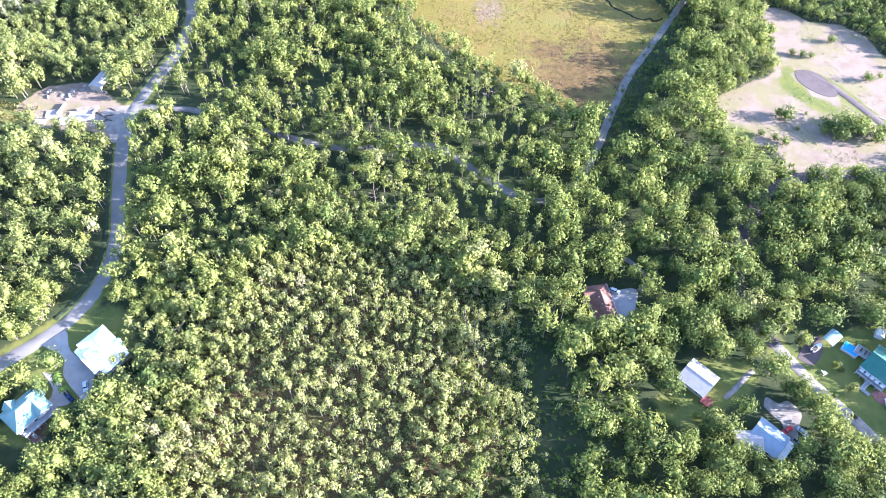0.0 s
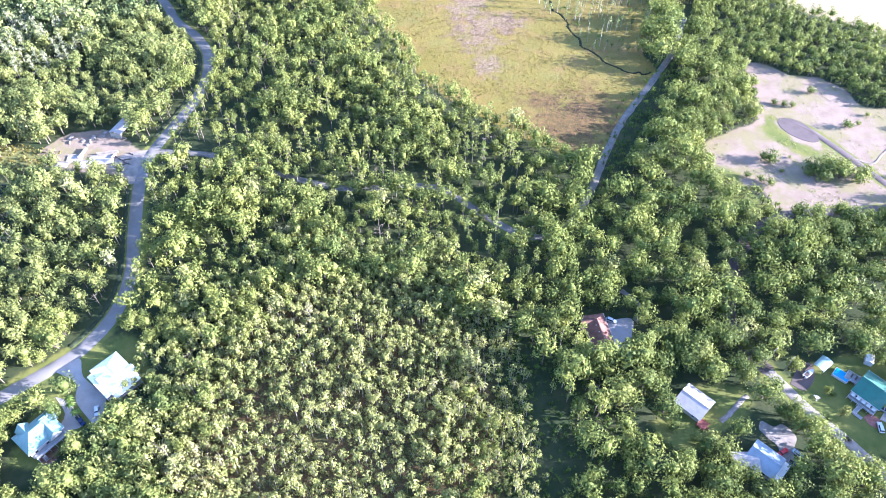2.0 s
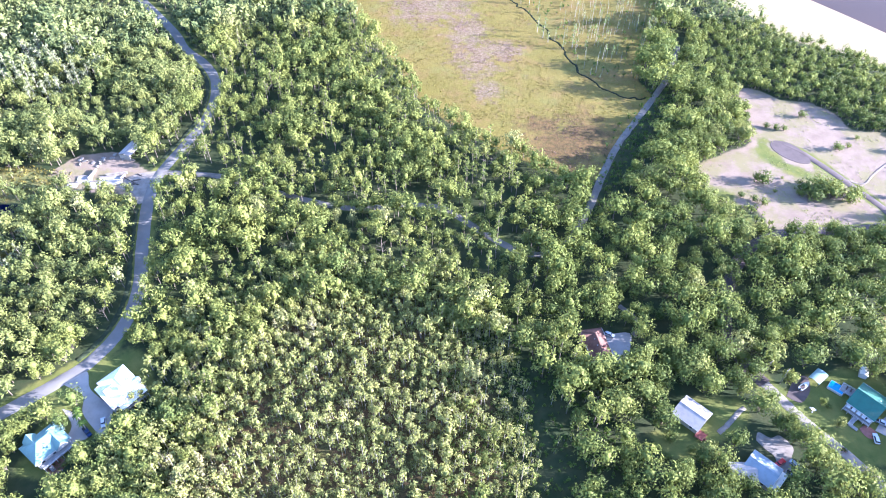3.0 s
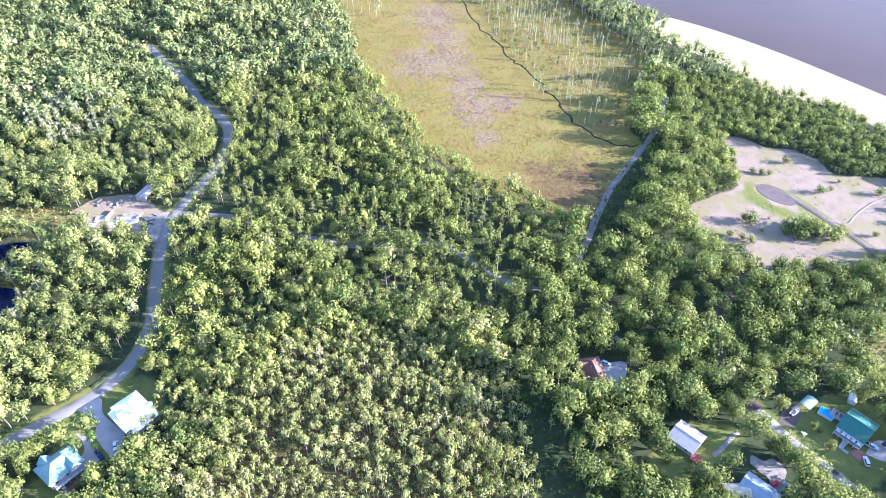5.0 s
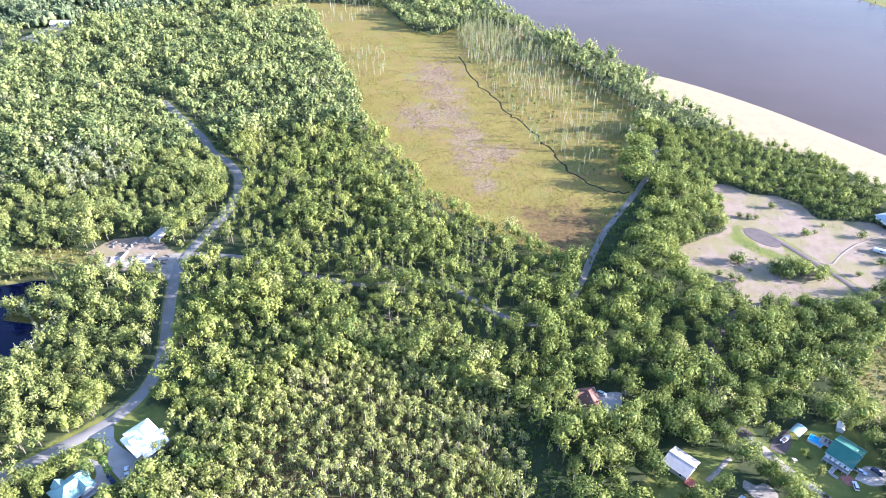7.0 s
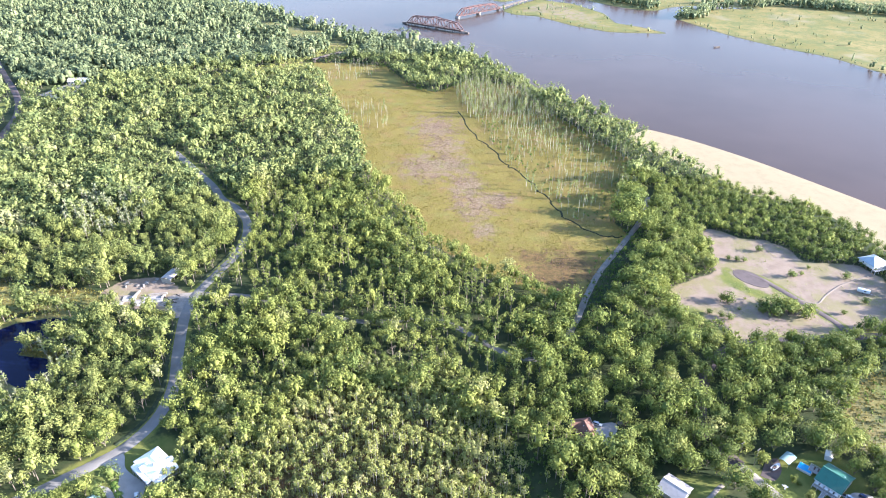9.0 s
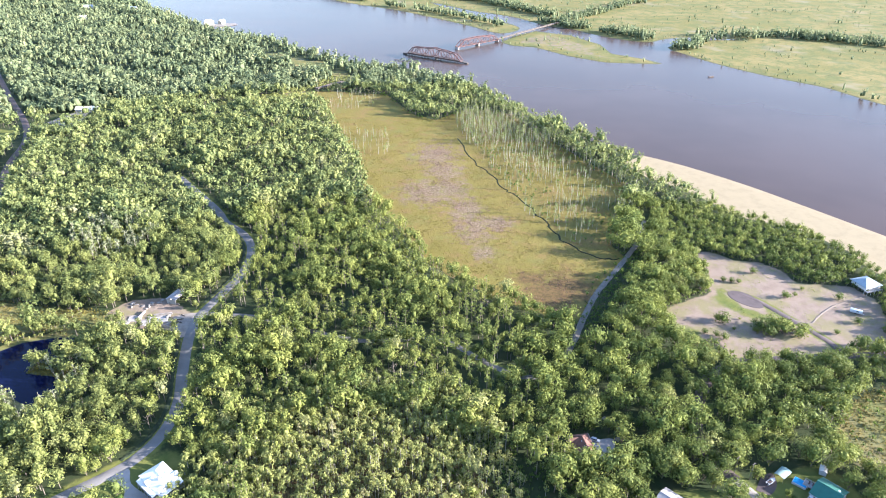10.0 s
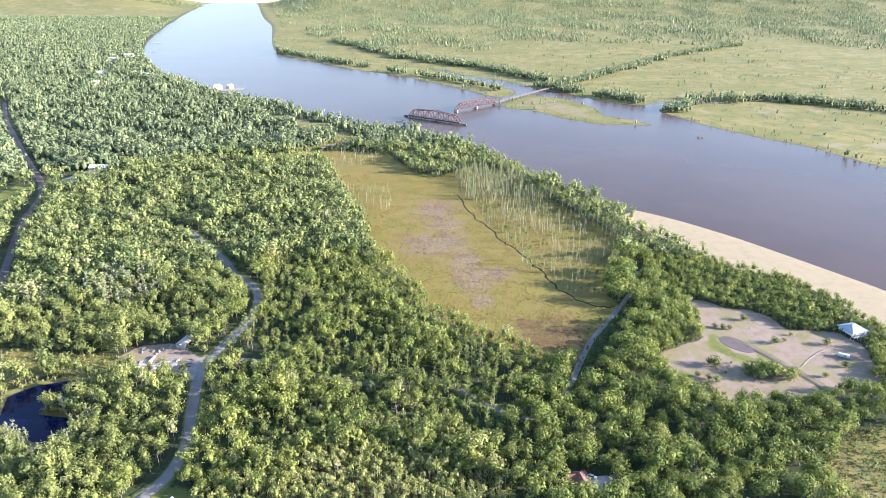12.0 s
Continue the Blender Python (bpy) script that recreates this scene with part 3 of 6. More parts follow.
def scatter(name, models, spots, scale, mats, label, category, seed, tall=0.2, level=1.0):
    """Many trees in one mesh of kind stuff, each turned, sized and toned on its own."""
    rng = np.random.default_rng(seed)
    verts, quads, index, tones, at = [], [], [], [], 0
    pick = rng.integers(0, len(models), len(spots))
    for k, (v, q, m) in enumerate(models):
        xy = spots[pick == k]
        if not len(xy):
            continue
        sc = scale[pick == k] if len(np.shape(scale)) else np.full(len(xy), scale)
        a = rng.uniform(0, 6.28, len(xy))
        c, s = np.cos(a)[:, None], np.sin(a)[:, None]
        h = sc ** level * rng.uniform(1 - tall, 1 + tall, len(xy))
        vx = (v[:, 0] * c - v[:, 1] * s) * sc[:, None] + xy[:, :1]
        vy = (v[:, 0] * s + v[:, 1] * c) * sc[:, None] + xy[:, 1:2]
        vz = v[None, :, 2] * h[:, None]
        if xy[:, 1].max() > 3700:
            vz = vz + rise(xy)[:, None]
        verts.append(np.stack([vx, vy, vz], 2).reshape(-1, 3).astype(np.float32))
        quads.append((q[None] + (np.arange(len(xy)) * len(v))[:, None, None] + at).reshape(-1, 4).astype(np.int32))
        index.append(np.tile(m, len(xy)))
        grove = np.array([noise.noise((x * 0.03, y * 0.03, 4.0)) for x, y in xy])
        tones.append(np.repeat(np.clip(0.65 * rng.uniform(0, 1, len(xy)) + 0.18 + 0.55 * grove, 0.01, 1), len(v)))
        at += len(v) * len(xy)
    me = mesh_of(name, np.vstack(verts), np.vstack(quads), mats, np.concatenate(index), True, tone=np.concatenate(tones))
    return tagged(new(name, me), label, category, kind="stuff")


def canopy(xy, amount=0.55):
    """Groups of taller and lower trees."""
    return 1 + amount * np.array([noise.noise((x * 0.027, y * 0.027, 8.0)) for x, y in xy])


def spread(x0, x1, y0, y1, gap, seed):
    """Spots on a jittered lattice."""
    rng = np.random.default_rng(seed)
    x, y = np.meshgrid(np.arange(x0, x1, gap), np.arange(y0, y1, gap * 0.87))
    x = x + (np.arange(len(x)) % 2)[:, None] * gap / 2
    p = np.stack([x.ravel(), y.ravel()], 1)
    return p + rng.uniform(-0.42, 0.42, p.shape) * gap


ROADS = [(smooth_line(MAIN_ROAD, 4), 5.6), (smooth_line(LANE[5:11], 4), 1.8), (smooth_line(LANE[11:15], 4), 2.0), (smooth_line(LANE[14:], 4), 3.0), (smooth_line(LANE[:3], 4), 5.0), (smooth_line(LANE[2:6], 4), 1.0), (smooth_line([(84, 238), (96, 263), (109, 290), (124, 314), (140, 339)], 4), 6.5), (smooth_line(HAMLET_ROAD[:8], 4), 3.4), (smooth_line(HAMLET_ROAD[7:13], 4), 0.8), (smooth_line(HAMLET_ROAD[13:], 4), 6.0), (smooth_line(LOOP_ROAD, 4), 6.0), (smooth_line(FAR_ROAD, 3), 7.5)]
# glades, yards and house plots that stay clear: x, y, radius
CLEAR = [(-134, 121, 12), (-123, 122, 9), (-125, 112, 8), (-155, 95, 12), (-145, 110, 8), (-138, 108, 9), (-150, 84, 9), (99, 111, 11), (117, 88, 12), (127, 92, 8), (66, 144, 10), (76, 145, 8), (168, 114, 14), (164, 124, 10),
         (152, 118, 10), (-185, 281, 9), (-195, 265, 15), (-175, 256, 12), (290, 301, 13), (268, 270, 12), (155, 134, 9), (182, 128, 12), (-68, 275, 9), (-72, 290, 6), (30, 114, 17), (38, 95, 17), (26, 130, 11), (10, 142, 10), (33, 76, 17), (28, 60, 14), (-230, 176, 9), (-242, 183, 9), (-216, 190, 7), (-221, 181, 9), (-252, 189, 8), (-224, 203, 6), (-462, 684, 24), (-450, 712, 20), (-455, 660, 14), (-495, 1332, 22), (-468, 1340, 20), (-927, 1885, 20), (-935, 1802, 16), (-840, 1532, 15), (-727, 1508, 14), (-782, 1386, 13), (-982, 1646, 15),
         (-900, 1690, 20), (-880, 1600, 16), (-380, 640, 12), (-330, 560, 10), (-420, 900, 14), (-300, 980, 12)] + SCRUB


def wooded(xy, gap_to_bank=5.0):
    """Where closed woodland grows on the near side of the river."""
    ok = (np.abs(xy[:, 0]) < 0.70 * (xy[:, 1] + 125) + 45) & (xy[:, 1] > 45)
    for outline, pad in ((RIVER, gap_to_bank), (MARSH, -2.0), (POND, 2.0), (STRIP, -1.0), (MEADOW, 0.0), (SAND, 0.5), (SITE, 0.0), (SWAMP, -12.0), (BEACH, 1.0)):
        ok[ok] &= depth_in(xy[ok], outline) < -pad
    for outline in LAWNS:
        ok[ok] &= depth_in(xy[ok], outline) < -2.0
    for line, pad in ROADS:
        ok[ok] &= line_distance(xy[ok], line) > pad
    for x, y, r in CLEAR:
        ok[ok] &= np.hypot(xy[ok, 0] - x, xy[ok, 1] - y) > r
    return xy[ok]


def near_side(xy):
    a, b = smooth_line(NEAR_BANK, 2), smooth_line(FAR_BANK, 2)
    return line_distance(xy, a) < line_distance(xy, b)


def model(tree):
    crown, wood = tree
    return joined(crown + wood)


def plant_woods():
    near = [model(broad_tree(s, h * 1.1, r, int(k * 1.35), 0.50, 1, 8, False, 0.08)) for s, h, r, k in ((1, 11.5, 3.8, 165), (2, 13.5, 4.4, 200), (3, 9.5, 3.2, 125), (4, 12.5, 3.5, 155), (5, 10.5, 4.0, 170), (6, 14, 4.2, 190), (7, 7.5, 3.0, 105), (8, 11, 3.3, 135))]
    pines = [model(pine_tree(s, h, r, 117, 0.5, b)) for s, h, r, b in ((401, 14, 2.4, 0.42), (402, 16, 2.7, 0.5), (403, 13, 2.1, 0.35), (404, 15, 2.3, 0.55), (406, 12, 2.2, 0.3), (407, 15, 2.6, 0.4), (408, 13, 2.5, 0.45), (409, 14, 2.0, 0.38), (410, 16, 2.4, 0.5), (411, 12, 2.6, 0.3), (412, 14, 2.3, 0.4))] + [model(bare_tree(405, 10))]
    oaks = [model(broad_tree(s, h * 1.12, r, 390, 0.53, 1, 13, False, 0.06, 0.6)) for s, h, r in ((21, 14, 5.6), (22, 16, 6.3), (23, 12, 4.8), (24, 15, 5.4), (25, 13, 6.0), (26, 11, 4.3))]
    rng = np.random.default_rng(5)

    def oak_side(xy):
        n = np.array([noise.noise((x * 0.02, y * 0.02, 1.0)) for x, y in xy])
        return xy[:, 0] + 0.12 * xy[:, 1] + 60 * n > 70

    spots = wooded(spread(-400, 420, 45, 440, 6.1, 11))
    spots = spots[~oak_side(spots)]
    big = wooded(spread(-100, 420, 45, 440, 8.1, 18))
    big = big[oak_side(big)]
    d = np.hypot(spots[:, 0], spots[:, 1] + 60)
    first = spots[d < 500]
    first = first[rng.uniform(0, 1, len(first)) > 0.05]
    west = (first[:, 0] < -108) & (first[:, 0] > -178) & (first[:, 1] < 150)
    hamlet = (big[:, 0] > 84) & (big[:, 1] < 150) | (big[:, 0] > 135) & (big[:, 1] > 195) & (big[:, 1] < 305)
    order = np.min([np.hypot(big[:, 0] - x, big[:, 1] - y) for x, y in ((115, 103), (150, 120), (190, 255))], 0)
    hamlet &= order <= np.sort(order[hamlet])[min(170, hamlet.sum()) - 1]
    picked = [(*p, 0) for p in first[west]] + [(*p, 1) for p in big[hamlet]]
    size = canopy(first) * rng.uniform(0.74, 1.28, len(first)) * np.where((first[:, 0] > -128) & (first[:, 0] < -96) & (first[:, 1] > 108) & (first[:, 1] < 136), 0.7, 1.0)
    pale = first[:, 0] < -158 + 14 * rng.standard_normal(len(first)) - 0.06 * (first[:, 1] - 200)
    grove = np.array([noise.noise((x * 0.03, y * 0.03, 11.0)) for x, y in first])
    slim = ~west & ~pale & (rng.uniform(0, 1, len(first)) < np.clip(0.22 + 0.9 * grove, 0.02, 0.75))
    scatter("pine_woodland", pines, first[slim], rng.uniform(0.75, 1.15, slim.sum()), [leaf_broad, bark_pine], "tall slim pines with pale trunks among broadleaf trees", "woodland", 19, 0.12, 0.7)
    west = west | slim
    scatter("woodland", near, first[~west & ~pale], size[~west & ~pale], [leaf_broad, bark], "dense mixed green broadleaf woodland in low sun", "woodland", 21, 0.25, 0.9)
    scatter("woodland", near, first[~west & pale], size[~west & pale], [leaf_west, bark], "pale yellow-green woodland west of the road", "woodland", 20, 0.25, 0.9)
    rest = big[~hamlet]
    lane_side = np.where((rest[:, 0] > 95) & (rest[:, 0] < 150) & (rest[:, 1] > 250) & (rest[:, 1] < 420), 1.25, 1.0)
    dune = wooded(spread(178, 420, 225, 440, 6.0, 62), 3.0)
    low_oaks = [model(broad_tree(s, h, r, 165, 0.7, 1, 10, False, 0.04, 0.5)) for s, h, r in ((27, 12, 5.0), (28, 13, 5.6), (29, 11, 4.7))]
    scatter("dune_oaks", low_oaks, dune, rng.uniform(0.5, 0.78, len(dune)), [leaf_dark, bark], "low dense dark green oaks on the dunes by the beach", "woodland", 63, 0.15, 0.9)
    inland = (rest[:, 0] < 178) | (rest[:, 1] < 225)
    rest, lane_side = rest[inland], lane_side[inland]
    scatter("woodland", oaks, rest, lane_side * canopy(rest) * rng.uniform(0.66, 1.16, len(rest)), [leaf_dark, bark], "dense dark green oak woodland in low sun", "woodland", 22, 0.22, 0.85)
    mid = [model(broad_tree(s, h * 1.15, r, 48, 1.0, 1, 7, False, 0.14)) for s, h, r in ((11, 12, 5.0), (12, 14, 5.6), (13, 10, 4.4), (14, 13, 5.2), (15, 15, 5.0), (16, 9, 3.8))]
    second = np.vstack([spots[d >= 500], wooded(spread(-900, 420, 440.1, 900, 7.4, 12))])
    second = second[near_side(second)]
    d2 = np.hypot(second[:, 0], second[:, 1] + 60)
    ring = second[d2 < 900]
    scatter("woodland", mid, ring, canopy(ring, 0.55) * rng.uniform(0.6, 1.25, len(ring)), [leaf_mid_haze, bark], "broadleaf woodland behind the road and marsh", "woodland", 23, 0.22, 0.9)
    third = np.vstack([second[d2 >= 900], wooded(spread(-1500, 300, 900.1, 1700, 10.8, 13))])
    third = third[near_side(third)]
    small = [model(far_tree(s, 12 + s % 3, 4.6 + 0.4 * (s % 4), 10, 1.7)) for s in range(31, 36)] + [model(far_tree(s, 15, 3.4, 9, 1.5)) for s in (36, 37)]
    scatter("woodland", small, third, canopy(third, 0.9) * rng.uniform(0.55, 1.25, len(third)), [leaf_far_haze], "distant woodland along the river bend", "woodland", 24, 0.25)
    fourth = wooded(spread(-2600, -500, 1700.1, 3550, 16.0, 14))
    fourth = fourth[near_side(fourth)]
    edge = spread(-3500, -1500, 4480, 4900, 22.0, 17)
    edge = edge[near_side(edge) & (river_depth(edge) < -10)]
    fourth = np.vstack([fourth, edge])
    tiny = [model(far_tree(s, 13, 6.4, 5, 2.6)) for s in range(41, 44)] + [model(far_tree(s, 16, 4.8, 5, 2.4)) for s in (44, 45)]
    scatter("woodland", tiny, fourth, rng.uniform(0.6, 1.2, len(fourth)), [leaf_far_haze], "distant woodland beyond the houses, haze put into its leaf colour", "woodland", 25)
    return picked


FAR_WOODS = [(-1430, 5600), (-620, 2600), (-560, 2300), (-355, 2457), (-50, 1900), (128, 2117), (231, 2458), (628, 2364), (1012, 2314), (1296, 2493), (1455, 2169), (3600, 2600), (3600, 5600)]
BELTS = [([(-540, 2060), (-376, 1880), (-225, 1712)], 16, 0.9), ([(-144, 1626), (-42, 1535), (51, 1436), (110, 1350)], 11, 0.9), ([(-391, 2412), (-193, 2019), (-49, 1847), (90, 1712), (225, 1476)], 28, 0.85),
         ([(225, 1400), (259, 1359), (318, 1290), (385, 1222)], 22, 0.9), ([(269, 1420), (460, 1677), (723, 2030), (1012, 2314)], 22, 0.55), ([(410, 1126), (534, 1238), (691, 1232), (829, 1141), (960, 1080)], 24, 0.75),
         ([(500, 1262), (640, 1262), (829, 1190)], 12, 0.6), ([(560, 830), (600, 745), (660, 640)], 10, 0.35), ([(420, 1160), (450, 1190)], 14, 0.8)]


def plant_far():
    rng = np.random.default_rng(9)
    xy = spread(-1400, 3500, 1800, 5000, 20.5, 15)
    xy = xy[(np.abs(xy[:, 0]) < 0.70 * (xy[:, 1] + 125) + 60) & (river_depth(xy) < -8)]
    xy = xy[~near_side(xy)]
    deep = depth_in(xy, FAR_WOODS)
    patchy = np.array([noise.noise((x * 0.007, y * 0.0022, 0.0)) for x, y in xy])
    keep = (deep > 0) & (patchy + rng.uniform(-0.35, 0.35, len(xy)) > -0.02 - 0.00022 * deep)
    tiny = [model(spire_tree(s, 12 + s % 3, 5.2 + 0.5 * (s % 4), 5, 2.6)) for s in range(51, 54)] + [model(far_tree(s, 12, 5.2 + 0.4 * (s % 3), 6, 2.4)) for s in range(54, 58)]
    size = rng.uniform(0.45, 1.15, keep.sum()) * (1 + 0.7 * np.array([noise.noise((x * 0.005, y * 0.004, 6.0)) for x, y in xy[keep]]))
    scatter("woodland", tiny, xy[keep], size, [leaf_far_haze], "wide flat swamp forest across the river", "woodland", 26)
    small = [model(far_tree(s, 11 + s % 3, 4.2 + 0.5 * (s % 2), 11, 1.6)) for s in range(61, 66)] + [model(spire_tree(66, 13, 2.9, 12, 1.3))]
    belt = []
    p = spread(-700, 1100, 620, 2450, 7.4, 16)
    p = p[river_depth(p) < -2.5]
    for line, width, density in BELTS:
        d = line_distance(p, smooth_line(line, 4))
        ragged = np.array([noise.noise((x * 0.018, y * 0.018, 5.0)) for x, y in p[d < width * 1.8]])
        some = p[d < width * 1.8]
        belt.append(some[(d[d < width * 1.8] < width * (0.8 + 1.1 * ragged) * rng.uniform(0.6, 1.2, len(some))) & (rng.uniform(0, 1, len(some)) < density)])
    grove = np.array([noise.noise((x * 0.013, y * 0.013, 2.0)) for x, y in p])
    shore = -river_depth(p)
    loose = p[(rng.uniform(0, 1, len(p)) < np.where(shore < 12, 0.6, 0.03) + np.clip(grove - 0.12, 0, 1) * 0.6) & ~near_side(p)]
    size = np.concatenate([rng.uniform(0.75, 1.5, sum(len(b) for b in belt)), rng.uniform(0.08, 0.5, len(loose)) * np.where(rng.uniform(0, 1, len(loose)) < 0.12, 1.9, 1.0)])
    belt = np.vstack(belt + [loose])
    scatter("tree_belt", small, belt, size, [leaf_far_haze], "rows of trees along the far marsh and creeks", "trees", 27, 0.3)


picked = plant_woods()
plant_far()


def plant_marsh():
    rng = np.random.default_rng(12)
    slim = [model(thin_tree(s, h, r, 56, 0.40, c)) for s, h, r, c in ((1, 9, 2.0, 0.5), (2, 10.5, 2.2, 0.6), (3, 8, 1.8, 0.4), (4, 11, 1.9, 0.62), (5, 7, 2.2, 0.3), (6, 6, 2.3, 0.2))]
    p = spread(-120, 40, 40, 200, 3.0, 31)
    deep = depth_in(p, SWAMP)
    clump = np.array([noise.noise((x * 0.045, y * 0.045, 3.0)) for x, y in p])
    p = p[(deep > -14) & (rng.uniform(0, 1, len(p)) < 0.72 + clump * 0.8)]
    scatter("young_swamp_trees", slim, p, rng.uniform(0.55, 1.1, len(p)), [leaf_swamp, bark_pale], "slim pale-stemmed young trees over brown swamp", "trees", 32)
    puffs = [model(broad_tree(s, h, r, 95, 0.42, 1, 6, False)) for s, h, r in ((91, 8, 2.3), (92, 9.5, 2.6), (93, 7, 2.1), (94, 8.5, 2.0))]
    r = spread(-140, 45, 40, 205, 4.3, 30)
    deep = depth_in(r, SWAMP)
    centre = np.hypot((r[:, 0] + 42) / 45, (r[:, 1] - 95) / 45)
    r = r[(deep > np.where(r[:, 0] < -60, -30, -16)) & (r[:, 0] < 6) & (rng.uniform(0, 1, len(r)) < np.clip(centre * 0.8, 0.2, 0.95))]
    scatter("young_swamp_trees", puffs, r, rng.uniform(0.75, 1.25, len(r)), [leaf_swamp, bark_pale], "yellow-green young trees round the swamp", "trees", 29)
    low = [model(broad_tree(s, 3.2, 1.5, 30, 0.42, 1, 4, False)) for s in (81, 82, 83)]
    q = spread(-112, 32, 42, 190, 3.4, 33)
    deep = depth_in(q, SWAMP)
    q = q[(deep > -14) & (rng.uniform(0, 1, len(q)) < 0.8)]
    scatter("swamp_undergrowth", low, q, rng.uniform(0.5, 1.15, len(q)), [leaf_swamp, bark], "yellow-green shrubs on brown swamp ground", "shrubs", 34)
    under = [model(broad_tree(s, 2.6, 1.4, 20, 0.42, 1, 3, False)) for s in (84, 85, 86)]
    u = spread(0, 75, 46, 165, 2.7, 45)
    for x, y, r in ((99, 111, 12), (66, 144, 13), (76, 146, 9), (60, 150, 8)):
        u = u[np.hypot(u[:, 0] - x, u[:, 1] - y) > r]
    u = u[rng.uniform(0, 1, len(u)) < 0.7]
    scatter("undergrowth", under, u, rng.uniform(0.5, 1.2, len(u)), [leaf_shrub, bark], "dark low scrub between the trees", "shrubs", 46)
    sparse = spread(8, 58, 46, 140, 5.6, 52)
    sparse = sparse[rng.uniform(0, 1, len(sparse)) < 0.32]
    scatter("young_trees", slim, sparse, rng.uniform(0.6, 1.05, len(sparse)), [leaf_broad, bark_pale], "slim young trees over dark low scrub", "trees", 53)
    poles = [model(thin_tree(s, h, r, k, 0.42, c, 0.25, 0.13)) for s, h, r, k, c in ((11, 11, 0.7, 9, 0.45), (12, 10, 0.6, 7, 0.5), (13, 12, 0.9, 14, 0.4), (14, 8, 1.3, 26, 0.25), (15, 5, 1.3, 24, 0.1), (16, 9, 1.5, 34, 0.3), (17, 13, 0.5, 4, 0.6), (18, 10, 0.5, 5, 0.5))]
    s = spread(0, 185, 340, 760, 4.6, 35)
    deep = depth_in(s, SNAGS)
    clump = np.array([noise.noise((x * 0.02, y * 0.02, 7.0)) for x, y in s])
    s = s[(deep > 0) & (rng.uniform(0, 1, len(s)) < np.clip(0.30 + clump * 0.6 + np.clip((s[:, 1] - 540) / 160, 0, 0.5) + np.clip((deep - 14) / 60, 0, 0.3), 0.04, 1))]
    t = spread(-150, -40, 560, 840, 6.0, 36)
    far_end = (depth_in(t, [(-190, 830), (-150, 730), (-95, 740), (-90, 800)]) > 0) | (depth_in(t, [(-122, 640), (-95, 560), (-62, 560), (-70, 640)]) > 0)
    t = t[far_end & (rng.uniform(0, 1, len(t)) < 0.6)]
    w = spread(-330, -215, 325, 420, 6.5, 37)
    w = w[(rng.uniform(0, 1, len(w)) < 0.85) & (np.hypot((w[:, 0] + 262) / 32, (w[:, 1] - 365) / 36) < 1)]
    v = spread(-255, -205, 150, 215, 4.0, 38)
    v = v[(depth_in(v, POND) < -1) & (rng.uniform(0, 1, len(v)) < 0.3)]
    everywhere = np.vstack([s, t, v])
    leafy = np.vstack([w, v])
    scatter("pale_grove", [model(pine_tree(420 + k, 11 + k % 3, 2.3, 108, 0.5, 0.2)) for k in range(5)], leafy, np.where(leafy[:, 1] > 300, 1.25, 0.85) * rng.uniform(0.8, 1.15, len(leafy)), [leaf_pale, bark_pale], "pale slim trees with grey stems beside the pond and woods", "trees", 50)
    edge = spread(0, 190, 400, 760, 6.4, 57)
    rim = depth_in(edge, SNAGS)
    edge = edge[(rim > -6) & ((edge[:, 1] > 600) & (rng.uniform(0, 1, len(edge)) < 0.6) | (rim < 9) & (edge[:, 0] > 60) & (rng.uniform(0, 1, len(edge)) < 0.7)) & (line_distance(edge, smooth_line(CREEK, 3)) > 6)]
    scatter("marsh_edge_trees", [model(pine_tree(430 + k, 11 + 1.5 * (k % 3), 2.0, 72, 0.55, 0.4)) for k in range(5)], edge, rng.uniform(0.7, 1.15, len(edge)), [leaf_mid_haze, bark_pale], "slim pale-stemmed trees at the wet marsh edge", "trees", 58)
    scatter("bare_marsh_trees", poles, everywhere, rng.uniform(0.6, 1.15, len(everywhere)), [leaf_snag, bark_pale], "thin half-dead pale cypress trunks standing in marsh", "trees", 39)
    tuft = []
    for k in range(5):
        m = 5
        a = rng.uniform(0, 6.28, m)
        d = np.stack([np.cos(a), np.sin(a), np.full(m, 1.2)], 1)
        tuft.append((*leaf_quads(rng, np.stack([np.cos(a) * 0.55, np.sin(a) * 0.55, rng.uniform(0.1, 0.3, m)], 1), d, 0.28), np.zeros(m, int)))
    g = spread(-190, 180, 245, 700, 1.9, 47)
    deep = depth_in(g, MARSH)
    near_creek = line_distance(g, smooth_line(CREEK, 3))
    clump = np.array([noise.noise((x * 0.06, y * 0.06, 9.0)) for x, y in g])
    on = (deep > 1) & (near_creek > 1.6) & (rng.uniform(0, 1, len(g)) < np.clip(0.45 + clump * 0.9, 0.06, 0.95))
    g, near_creek = g[on], near_creek[on]
    dry = np.min([np.hypot((g[:, 0] - x) / rx, (g[:, 1] - y) / ry) for x, y, rx, ry in ((-16, 468, 30, 28), (14, 415, 16, 40), (34, 400, 18, 14), (-12, 560, 22, 40), (72, 294, 26, 24))], 0) + rng.normal(0, 0.25, len(g)) < 1
    scatter("marsh_grass", tuft, g[~dry], rng.uniform(0.5, 1.4, (~dry).sum()), [reed], "tussocks of yellow-green marsh grass", "grass", 48)
    scatter("marsh_grass", tuft, g[dry], rng.uniform(0.5, 1.5, dry.sum()), [reed_brown], "purple-brown tussocks of heath in the marsh", "grass", 49)
    spit = spread(-250, -214, 190, 212, 1.5, 59)
    spit = spit[(depth_in(spit, POND) < -0.3) & (depth_in(spit, POND) > -7)]
    scatter("pond_reeds", tuft, spit, rng.uniform(1.2, 2.6, len(spit)), [reed], "tan reeds on a spit in the pond", "reeds", 60)
